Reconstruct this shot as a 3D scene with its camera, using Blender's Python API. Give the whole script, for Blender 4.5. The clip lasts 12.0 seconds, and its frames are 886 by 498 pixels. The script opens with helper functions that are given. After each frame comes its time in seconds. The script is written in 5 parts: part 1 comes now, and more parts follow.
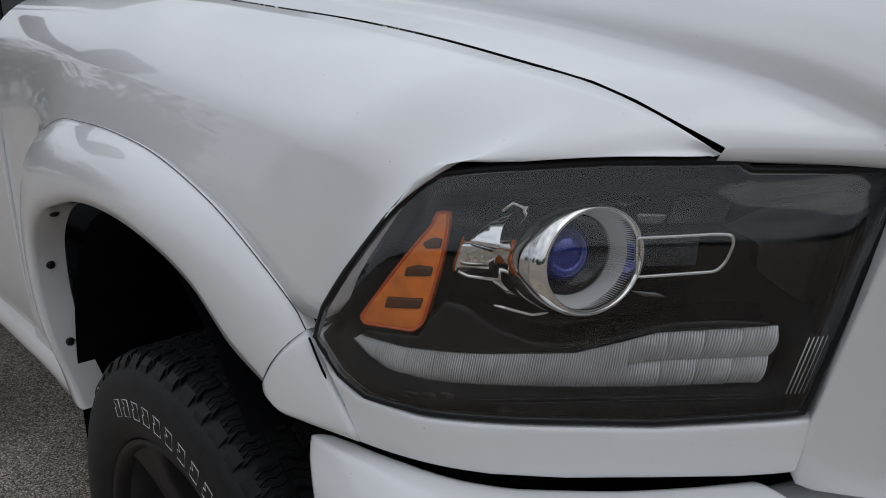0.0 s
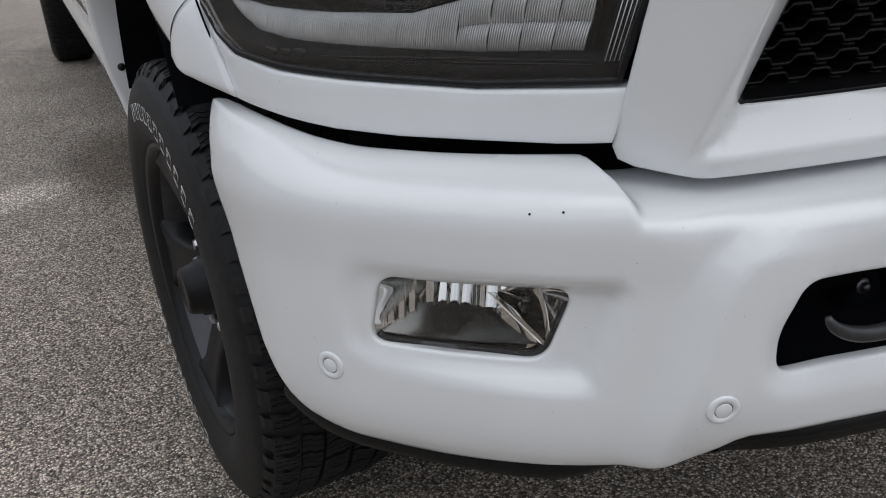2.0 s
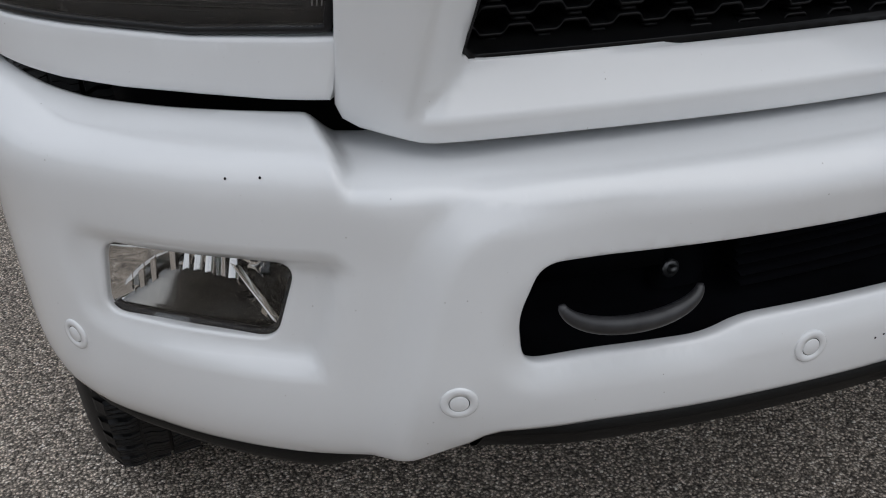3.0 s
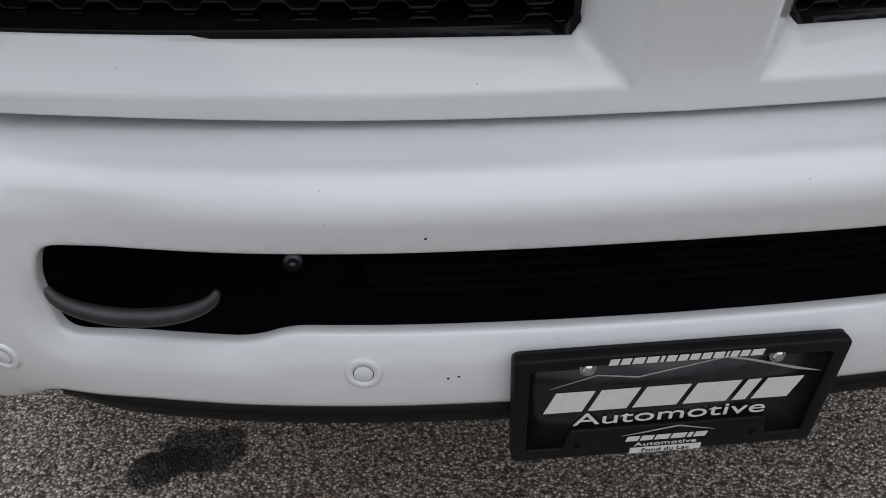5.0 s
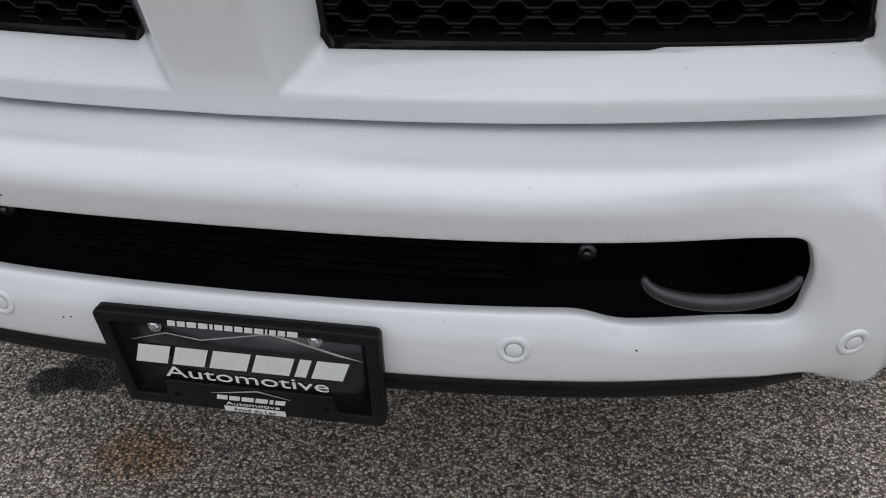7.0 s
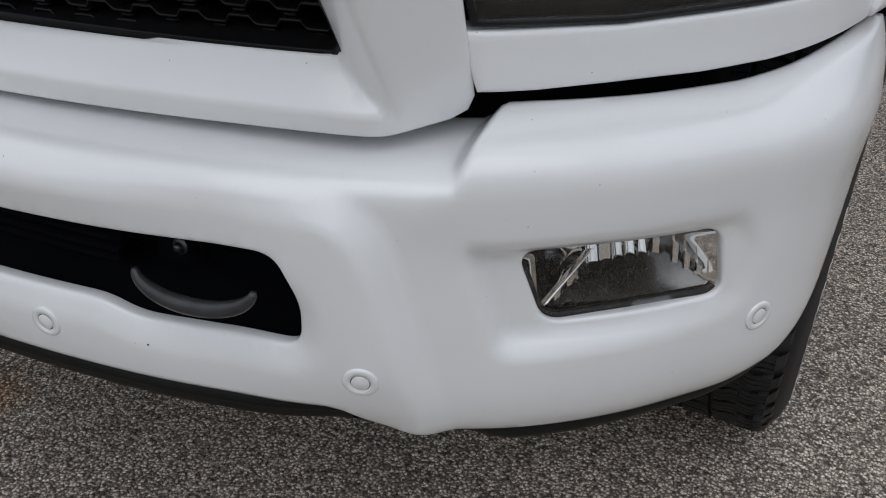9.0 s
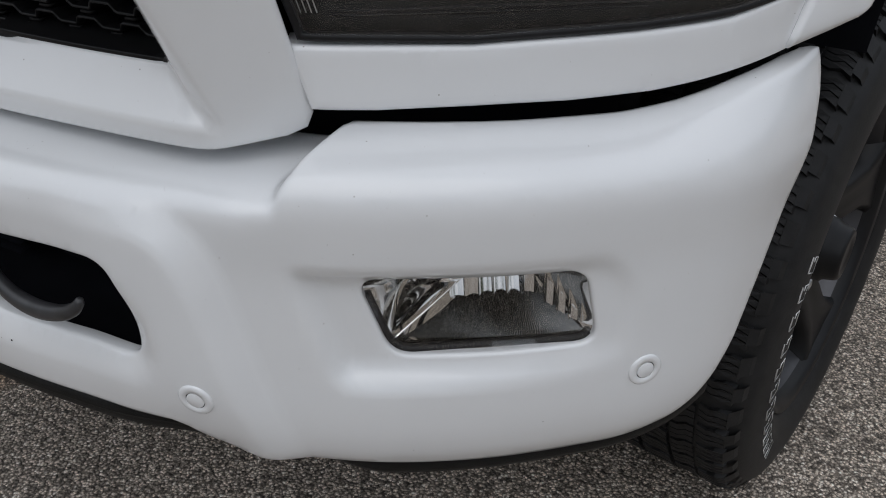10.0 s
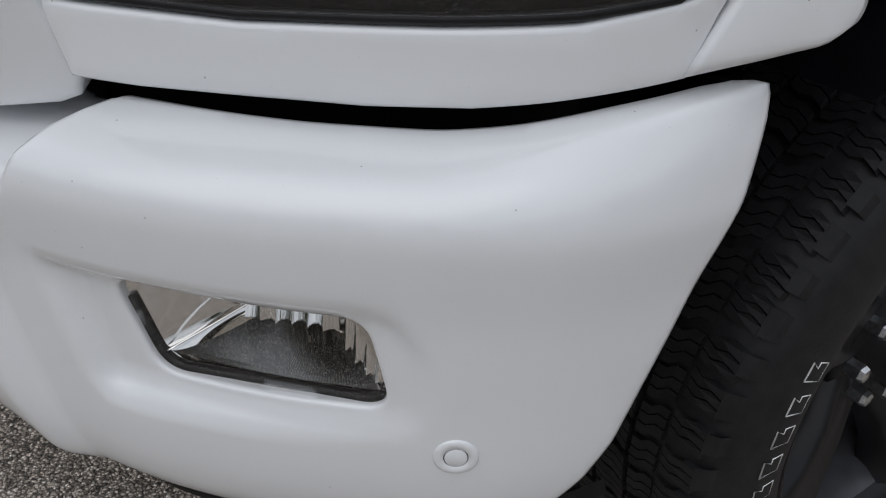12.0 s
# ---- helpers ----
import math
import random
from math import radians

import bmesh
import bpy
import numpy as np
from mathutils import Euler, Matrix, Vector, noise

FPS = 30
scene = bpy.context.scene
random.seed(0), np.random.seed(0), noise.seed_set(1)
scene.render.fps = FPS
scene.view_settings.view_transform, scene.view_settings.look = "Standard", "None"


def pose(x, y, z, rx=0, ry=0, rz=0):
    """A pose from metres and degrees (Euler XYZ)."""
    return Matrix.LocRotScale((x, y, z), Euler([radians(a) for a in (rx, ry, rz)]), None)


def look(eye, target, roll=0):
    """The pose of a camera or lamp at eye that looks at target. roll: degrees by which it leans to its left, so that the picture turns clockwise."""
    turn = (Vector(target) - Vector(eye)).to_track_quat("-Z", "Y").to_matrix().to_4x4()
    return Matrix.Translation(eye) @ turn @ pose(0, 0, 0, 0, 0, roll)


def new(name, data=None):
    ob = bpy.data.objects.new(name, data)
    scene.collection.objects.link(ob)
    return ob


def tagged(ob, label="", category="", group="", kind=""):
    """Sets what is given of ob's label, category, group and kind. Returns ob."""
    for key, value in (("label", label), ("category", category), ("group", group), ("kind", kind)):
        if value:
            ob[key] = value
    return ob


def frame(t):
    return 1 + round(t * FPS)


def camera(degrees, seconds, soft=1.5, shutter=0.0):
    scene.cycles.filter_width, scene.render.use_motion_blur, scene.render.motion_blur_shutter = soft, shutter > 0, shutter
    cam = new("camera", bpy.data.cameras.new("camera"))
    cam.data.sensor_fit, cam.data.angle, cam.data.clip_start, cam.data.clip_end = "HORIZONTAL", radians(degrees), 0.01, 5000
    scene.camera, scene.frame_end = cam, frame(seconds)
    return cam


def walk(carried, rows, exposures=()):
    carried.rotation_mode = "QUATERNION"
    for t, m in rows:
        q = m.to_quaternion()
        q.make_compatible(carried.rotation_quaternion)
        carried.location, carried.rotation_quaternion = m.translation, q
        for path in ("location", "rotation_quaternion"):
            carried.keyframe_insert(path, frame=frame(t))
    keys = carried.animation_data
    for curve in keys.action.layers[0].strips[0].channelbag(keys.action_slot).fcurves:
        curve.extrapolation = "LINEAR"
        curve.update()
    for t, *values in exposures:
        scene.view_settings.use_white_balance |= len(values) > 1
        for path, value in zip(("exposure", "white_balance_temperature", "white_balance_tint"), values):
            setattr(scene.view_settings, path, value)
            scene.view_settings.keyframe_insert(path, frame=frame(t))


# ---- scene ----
cam = camera(55.58, 12.0, soft=1.0)
# seconds, eye, then yaw, pitch and lean in degrees
ROWS = [
    (0, -1.4063, -0.1747, 1.3130, -37.07, -14.10, -3.79),
    (0.5, -1.3692, -0.2479, 1.2466, -36.43, -14.18, -3.36),
    (1, -1.3329, -0.3201, 1.2076, -34.20, -15.52, -3.03),
    (1.2, -1.3040, -0.3486, 1.1870, -33.04, -17.35, -2.34),
    (1.5, -1.2707, -0.4032, 1.1590, -26.74, -19.34, -3.17),
    (1.8, -1.2188, -0.4249, 1.1460, -24.41, -22.76, -3.36),
    (2, -1.1812, -0.4420, 1.1350, -23.89, -24.19, -3.17),
    (2.5, -1.0370, -0.4638, 1.1118, -22.71, -26.07, -3.49),
    (3, -0.8614, -0.4857, 1.0966, -20.12, -27.15, -2.98),
    (3.2, -0.8081, -0.5013, 1.0889, -18.37, -27.69, -2.95),
    (4.8, -0.3428, -0.5680, 1.1573, -6.09, -33.73, -1.03),
    (5, -0.2639, -0.5597, 1.1500, -4.51, -33.78, -1.08),
    (5.5, -0.0813, -0.5727, 1.1502, -0.36, -34.14, -1.43),
    (6, 0.0536, -0.6099, 1.1575, 2.90, -34.12, -1.48),
    (6.5, 0.2146, -0.6375, 1.1835, 5.84, -34.19, -1.43),
    (7, 0.3422, -0.6338, 1.1970, 10.28, -34.08, -1.38),
    (7.5, 0.5014, -0.5631, 1.1733, 13.53, -34.14, -1.51),
    (7.7, 0.5816, -0.5282, 1.1630, 14.50, -34.03, -1.50),
    (9.3, 1.0477, -0.4110, 1.1524, 28.34, -31.12, 0.73),
    (9.5, 1.0903, -0.3872, 1.1562, 30.16, -31.07, 0.59),
    (10, 1.1659, -0.2717, 1.1482, 34.11, -31.19, 0.61),
    (10.5, 1.2279, -0.1441, 1.1156, 39.09, -31.60, 0.90),
    (11, 1.2790, -0.0779, 1.1107, 43.79, -31.91, 0.88),
    (11.5, 1.3252, -0.0032, 1.1059, 48.61, -31.93, 1.12),
    (12, 1.3329, 0.0802, 1.1082, 52.92, -32.25, 1.34),
]


def aim(x, y, z, yaw, pitch, lean):
    a, b = radians(yaw), radians(pitch)
    ahead = Vector((-math.sin(a) * math.cos(b), math.cos(a) * math.cos(b), math.sin(b)))
    return look((x, y, z), Vector((x, y, z)) + ahead, lean)


STOPS = [(0, -0.25), (0.5, -0.07), (1, 0.08), (1.5, 0.18), (2, 0.15), (2.5, 0.08), (3.2, 0.0), (4.8, -0.05), (5.5, -0.03), (6.5, 0.13), (7, 0.14), (7.5, 0.11), (9.3, 0.02), (10, -0.03), (11, -0.05), (12, 0.0)]
walk(cam, [(t, aim(*row)) for t, *row in ROWS], STOPS)

# ---- light: a bright overcast sky ----
SUN_EL, SUN_AZ = 52, 160
world = bpy.data.worlds.new("overcast_sky")
scene.world = world
world.use_nodes = True
wn, wl = world.node_tree.nodes, world.node_tree.links
wn.clear()
w_out, w_bg = wn.new("ShaderNodeOutputWorld"), wn.new("ShaderNodeBackground")
w_sky = wn.new("ShaderNodeTexSky")
w_sky.sky_type, w_sky.sun_disc = "NISHITA", False
w_sky.sun_elevation, w_sky.sun_rotation = radians(SUN_EL), radians(SUN_AZ)
w_co, w_map, w_noise, w_ramp = (wn.new(k) for k in ("ShaderNodeTexCoord", "ShaderNodeMapping", "ShaderNodeTexNoise", "ShaderNodeValToRGB"))
w_map.inputs["Scale"].default_value = (1.0, 1.0, 2.6)
w_noise.inputs["Scale"].default_value, w_noise.inputs["Detail"].default_value, w_noise.inputs["Roughness"].default_value = 2.2, 7.0, 0.55
w_ramp.color_ramp.elements[0].position, w_ramp.color_ramp.elements[0].color = 0.34, (5.25, 5.7, 6.45, 1)
w_ramp.color_ramp.elements[1].position, w_ramp.color_ramp.elements[1].color = 0.66, (9.0, 9.35, 9.95, 1)
w_mix = wn.new("ShaderNodeMix")
w_mix.data_type = "RGBA"
w_mix.inputs["Factor"].default_value = 0.9
w_bg.inputs["Strength"].default_value = 0.114
wl.new(w_co.outputs["Generated"], w_map.inputs["Vector"])
wl.new(w_map.outputs["Vector"], w_noise.inputs["Vector"])
wl.new(w_noise.outputs["Fac"], w_ramp.inputs["Fac"])
wl.new(w_sky.outputs["Color"], w_mix.inputs["A"])
wl.new(w_ramp.outputs["Color"], w_mix.inputs["B"])
# a broken overcast sky is half as bright at the horizon as overhead
w_sep, w_up, w_dim = wn.new("ShaderNodeSeparateXYZ"), wn.new("ShaderNodeMapRange"), wn.new("ShaderNodeVectorMath")
w_up.inputs["To Min"].default_value, w_up.inputs["To Max"].default_value = 0.60, 1.26
w_dim.operation = "SCALE"
wl.new(w_co.outputs["Generated"], w_sep.inputs[0])
wl.new(w_sep.outputs["Z"], w_up.inputs["Value"])
wl.new(w_mix.outputs["Result"], w_dim.inputs[0])
wl.new(w_up.outputs[0], w_dim.inputs["Scale"])
wl.new(w_dim.outputs[0], w_bg.inputs["Color"])
wl.new(w_bg.outputs["Background"], w_out.inputs["Surface"])
sun = new("sun", bpy.data.lights.new("sun", "SUN"))
sun.data.energy, sun.data.angle, sun.data.color = 0.45, radians(60), (1.0, 0.97, 0.93)
sun.matrix_world = look((0, 0, 10), (10 - 10 - 7.6 * math.sin(radians(SUN_AZ)), -7.6 * math.cos(radians(SUN_AZ)), 0))

# ---- materials ----


def shade(name, color, rough=0.5, metal=0.0, coat=0.0, grain=None, bump=None, spec=0.5):
    """A principled material; grain: (scale, spread) of a fine and a broad tone; bump: (scale, strength, distance)."""
    m = bpy.data.materials.new(name)
    m.use_nodes = True
    nt = m.node_tree
    b = nt.nodes["Principled BSDF"]
    b.inputs["Base Color"].default_value = (*color, 1)
    b.inputs["Roughness"].default_value, b.inputs["Metallic"].default_value = rough, metal
    b.inputs["Coat Weight"].default_value, b.inputs["Coat Roughness"].default_value = coat, 0.03
    b.inputs["Specular IOR Level"].default_value = spec
    co = nt.nodes.new("ShaderNodeTexCoord").outputs["Object"]
    if grain:
        fine, broad = nt.nodes.new("ShaderNodeTexNoise"), nt.nodes.new("ShaderNodeTexNoise")
        fine.inputs["Scale"].default_value, broad.inputs["Scale"].default_value = grain[0], grain[0] / 14
        fine.inputs["Detail"].default_value = broad.inputs["Detail"].default_value = 4
        add = nt.nodes.new("ShaderNodeMath")
        add.operation = "ADD"
        ramp = nt.nodes.new("ShaderNodeMapRange")
        ramp.inputs["From Min"].default_value, ramp.inputs["From Max"].default_value = 0.7, 1.3
        ramp.inputs["To Min"].default_value, ramp.inputs["To Max"].default_value = 1 - grain[1], 1 + grain[1]
        mul = nt.nodes.new("ShaderNodeVectorMath")
        mul.operation = "SCALE"
        mul.inputs[0].default_value = color
        for n in (fine, broad):
            nt.links.new(co, n.inputs["Vector"])
        nt.links.new(fine.outputs["Fac"], add.inputs[0])
        nt.links.new(broad.outputs["Fac"], add.inputs[1])
        nt.links.new(add.outputs[0], ramp.inputs["Value"])
        nt.links.new(ramp.outputs[0], mul.inputs["Scale"])
        nt.links.new(mul.outputs[0], b.inputs["Base Color"])
    if bump:
        n, bp = nt.nodes.new("ShaderNodeTexNoise"), nt.nodes.new("ShaderNodeBump")
        n.inputs["Scale"].default_value, n.inputs["Detail"].default_value = bump[0], 5
        bp.inputs["Strength"].default_value, bp.inputs["Distance"].default_value = bump[1], bump[2]
        nt.links.new(co, n.inputs["Vector"])
        nt.links.new(n.outputs["Fac"], bp.inputs["Height"])
        nt.links.new(bp.outputs["Normal"], b.inputs["Normal"])
    return m


def clear(name, tint, rough=0.0, gloss=1.0, base=0.022):
    """Thin clear plastic: see-through, with the gloss of its face."""
    m = bpy.data.materials.new(name)
    m.use_nodes = True
    nt = m.node_tree
    nt.nodes.clear()
    out, mix, tr, gl, fr = (nt.nodes.new(k) for k in ("ShaderNodeOutputMaterial", "ShaderNodeMixShader", "ShaderNodeBsdfTransparent", "ShaderNodeBsdfGlossy", "ShaderNodeLayerWeight"))
    tr.inputs["Color"].default_value = (*tint, 1)
    gl.inputs["Roughness"].default_value = rough
    gl.inputs["Color"].default_value = (gloss, gloss, gloss, 1)
    fr.inputs["Blend"].default_value = 0.5
    po, ad = nt.nodes.new("ShaderNodeMath"), nt.nodes.new("ShaderNodeMath")
    po.operation, ad.operation = "POWER", "MULTIPLY_ADD"
    po.inputs[1].default_value, ad.inputs[1].default_value, ad.inputs[2].default_value = 5.0, 0.95, base
    nt.links.new(fr.outputs["Facing"], po.inputs[0])
    nt.links.new(po.outputs[0], ad.inputs[0])
    nt.links.new(ad.outputs[0], mix.inputs[0])
    nt.links.new(tr.outputs[0], mix.inputs[1])
    nt.links.new(gl.outputs[0], mix.inputs[2])
    nt.links.new(mix.outputs[0], out.inputs["Surface"])
    return m


PAINT = shade("white_paint", (0.79, 0.80, 0.81), 0.32, coat=1.0, grain=(9, 0.02))


def dusty(m, cell, size, share, color):
    """Strews sparse dust specks over a material."""
    nt = m.node_tree
    b = nt.nodes["Principled BSDF"]
    co = nt.nodes.new("ShaderNodeTexCoord").outputs["Object"]
    v, sep, near, some, both, mix = (nt.nodes.new(k) for k in ("ShaderNodeTexVoronoi", "ShaderNodeSeparateColor", "ShaderNodeMapRange", "ShaderNodeMath", "ShaderNodeMath", "ShaderNodeMix"))
    v.inputs["Scale"].default_value = cell
    nt.links.new(co, v.inputs["Vector"])
    nt.links.new(v.outputs["Color"], sep.inputs["Color"])
    near.inputs["From Min"].default_value, near.inputs["From Max"].default_value = size, size * 0.4
    nt.links.new(v.outputs["Distance"], near.inputs["Value"])
    some.operation, both.operation = "LESS_THAN", "MULTIPLY"
    some.inputs[1].default_value = share
    nt.links.new(sep.outputs["Red"], some.inputs[0])
    nt.links.new(near.outputs[0], both.inputs[0])
    nt.links.new(some.outputs[0], both.inputs[1])
    mix.data_type = "RGBA"
    nt.links.new(both.outputs[0], mix.inputs["Factor"])
    nt.links.new(b.inputs["Base Color"].links[0].from_socket, mix.inputs["A"])
    mix.inputs["B"].default_value = (*color, 1)
    nt.links.new(mix.outputs["Result"], b.inputs["Base Color"])


dusty(PAINT, 60, 0.055, 0.25, (0.34, 0.32, 0.30))
dusty(PAINT, 150, 0.07, 0.12, (0.50, 0.48, 0.46))
GLOSS_BLACK = shade("gloss_black_plastic", (0.008, 0.008, 0.009), 0.2, grain=(30, 0.2))
GRILLE = shade("satin_black_grille", (0.006, 0.006, 0.0065), 0.34, grain=(40, 0.3), spec=0.2)
BLACK = shade("black_plastic", (0.008, 0.008, 0.009), 0.42, grain=(60, 0.3), bump=(420, 0.15, 0.001), spec=0.3)
TRIM = shade("textured_black_trim", (0.008, 0.008, 0.008), 0.55, grain=(90, 0.3), bump=(700, 0.3, 0.001), spec=0.18)
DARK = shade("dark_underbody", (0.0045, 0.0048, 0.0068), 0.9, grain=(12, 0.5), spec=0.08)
RUBBER = shade("tyre_rubber", (0.0115, 0.0115, 0.0120), 0.55, grain=(45, 0.5), bump=(260, 0.35, 0.001), spec=0.25)
HOOK = shade("worn_black_steel", (0.028, 0.028, 0.030), 0.36, grain=(60, 0.4))
RIM = shade("black_rim_paint", (0.006, 0.006, 0.0068), 0.42, coat=0.05, grain=(25, 0.25), spec=0.22)
BARREL = shade("satin_wheel_barrel", (0.07, 0.07, 0.076), 0.38, metal=0.6, grain=(20, 0.3))
AMBER_DARK = shade("amber_in_shade", (0.10, 0.03, 0.006), 0.3, grain=(200, 0.3))
CHROME = shade("chrome", (0.82, 0.81, 0.79), 0.04, metal=1.0)
STEEL = shade("zinc_steel", (0.55, 0.56, 0.57), 0.3, metal=1.0, grain=(200, 0.3))
DULL_STEEL = shade("dull_grey_steel", (0.20, 0.20, 0.205), 0.42, metal=0.85, grain=(200, 0.3))
AMBER = shade("amber_reflector", (0.86, 0.21, 0.012), 0.2, coat=0.8, grain=(700, 0.28), bump=(1100, 0.6, 0.001))
AMBER_EDGE = shade("deep_orange_plastic", (0.55, 0.085, 0.012), 0.2, coat=0.8, grain=(300, 0.2))
PRISM = shade("clear_prism_plastic", (0.74, 0.74, 0.74), 0.26, metal=0.3, grain=(60, 0.12))
SHELF = shade("ribbed_reflector", (0.19, 0.19, 0.185), 0.18, metal=1.0, grain=(25, 0.12))
DARK_RIBS = shade("dark_ribbed_plating", (0.20, 0.20, 0.20), 0.2, metal=1.0, grain=(60, 0.4))
CONE = shade("bright_cone_plating", (0.92, 0.92, 0.91), 0.36, metal=0.15)
HOUSING = shade("dark_lamp_housing", (0.005, 0.005, 0.0056), 0.22, grain=(20, 0.3), spec=0.3)
FRAME = shade("black_frame_plastic", (0.008, 0.0082, 0.009), 0.5, grain=(120, 0.3), bump=(600, 0.15, 0.001), spec=0.16)
INK = shade("white_print", (0.78, 0.78, 0.77), 0.5, grain=(120, 0.05))
GREY_INK = shade("grey_print", (0.42, 0.42, 0.42), 0.5, grain=(120, 0.05))
RED = shade("red_badge", (0.42, 0.02, 0.02), 0.35, grain=(60, 0.1))
LENS = clear("clear_lamp_lens", (0.95, 0.955, 0.96), base=0.05)
FOG_LENS = clear("clear_fog_lens", (0.95, 0.95, 0.95), base=0.055)
HOUSING_BACK = shade("matt_lamp_housing", (0.006, 0.006, 0.0063), 0.6, grain=(20, 0.3), spec=0.15)

# ---- tools ----


def part(name, bm, material, parent=None, label="", smooth=True):
    """Links a bmesh as one mesh object under a thing or a part."""
    me = bpy.data.meshes.new(name)
    for f in bm.faces:
        f.smooth = smooth
    bm.to_mesh(me)
    bm.free()
    me.materials.append(material)
    ob = new(name, me)
    ob.parent = parent
    if label:
        ob["label"] = label
    return ob


def mirrored(bm, side):
    """Turns a mesh built for the +x side into one for the other side."""
    if side < 0:
        for v in bm.verts:
            v.co.x = -v.co.x
        bmesh.ops.reverse_faces(bm, faces=bm.faces[:])
    return bm


def spline(points, n):
    """n points along a smooth curve through the given ones, evenly spaced, and their distances along it."""
    P = np.array(points, float)
    d = np.r_[0, np.cumsum(np.linalg.norm(np.diff(P, axis=0), axis=1))]
    m = np.gradient(P, d, axis=0)
    s = np.linspace(0, d[-1], n)
    i = np.clip(np.searchsorted(d, s) - 1, 0, len(P) - 2)
    h = (d[i + 1] - d[i])[:, None]
    u = ((s - d[i])[:, None]) / h
    out = (2 * u**3 - 3 * u**2 + 1) * P[i] + (u**3 - 2 * u**2 + u) * h * m[i] + (3 * u**2 - 2 * u**3) * P[i + 1] + (u**3 - u**2) * h * m[i + 1]
    return out, s


class Plan:
    """A curve seen from above, from the middle of the front outwards; place(s, inset) lies inset metres inside it."""

    def __init__(self, points):
        self.p, self.s = spline(points, 600)
        t = np.gradient(self.p, self.s, axis=0)
        t /= np.linalg.norm(t, axis=1)[:, None]
        self.n = np.stack([-t[:, 1], t[:, 0]], 1)

    def place(self, s, inset):
        a, g = np.abs(s), np.where(s < 0, -1.0, 1.0)
        x, y = (np.interp(a, self.s, self.p[:, k]) for k in (0, 1))
        nx, ny = (np.interp(a, self.s, self.n[:, k]) for k in (0, 1))
        over = np.maximum(a - self.s[-1], 0)
        return g * (x + nx * inset + ny * 0 + over * self.n[-1, 1]), y + ny * inset - over * self.n[-1, 0]

    def at_x(self, x):
        return float(np.interp(x, self.p[:, 0], self.s))


def ease(a, b, x):
    t = np.clip((x - a) / (b - a), 0, 1)
    return t * t * (3 - 2 * t)


def dense(poly, step):
    """A closed outline with points no further apart than step."""
    out = []
    for (a, b), (c, d) in zip(poly, list(poly[1:]) + [poly[0]]):
        n = max(1, math.ceil(math.hypot(c - a, d - b) / step))
        out += [(a + (c - a) * k / n, b + (d - b) * k / n) for k in range(n)]
    return out


def rounded(poly, radius, n=5):
    """A closed outline with its corners rounded."""
    out = []
    P = [Vector(p) for p in poly]
    for k, p in enumerate(P):
        a, b = P[k - 1] - p, P[(k + 1) % len(P)] - p
        r = min(radius, 0.45 * a.length, 0.45 * b.length)
        q0, q1 = p + a.normalized() * r, p + b.normalized() * r
        for i in range(n + 1):
            t = i / n
            out.append(tuple((1 - t) ** 2 * q0 + 2 * t * (1 - t) * p + t * t * q1))
    return out


def inside(points, poly):
    P, x, y = np.array(poly), points[:, 0], points[:, 1]
    hit = np.zeros(len(points), bool)
    for (a, b), (c, d) in zip(P, np.roll(P, -1, axis=0)):
        if b != d:
            hit ^= ((b > y) != (d > y)) & (x < (c - a) * (y - b) / (d - b) + a)
    return hit


def away(points, poly):
    """The distance of each point from an outline."""
    A = np.array(poly)
    B = np.roll(A, -1, axis=0)
    best = np.full(len(points), 1e9)
    for a, b in zip(A, B):
        e = b - a
        t = np.clip(((points - a) @ e) / max(e @ e, 1e-12), 0, 1)
        best = np.minimum(best, np.linalg.norm(points - a - t[:, None] * e, axis=1))
    return best


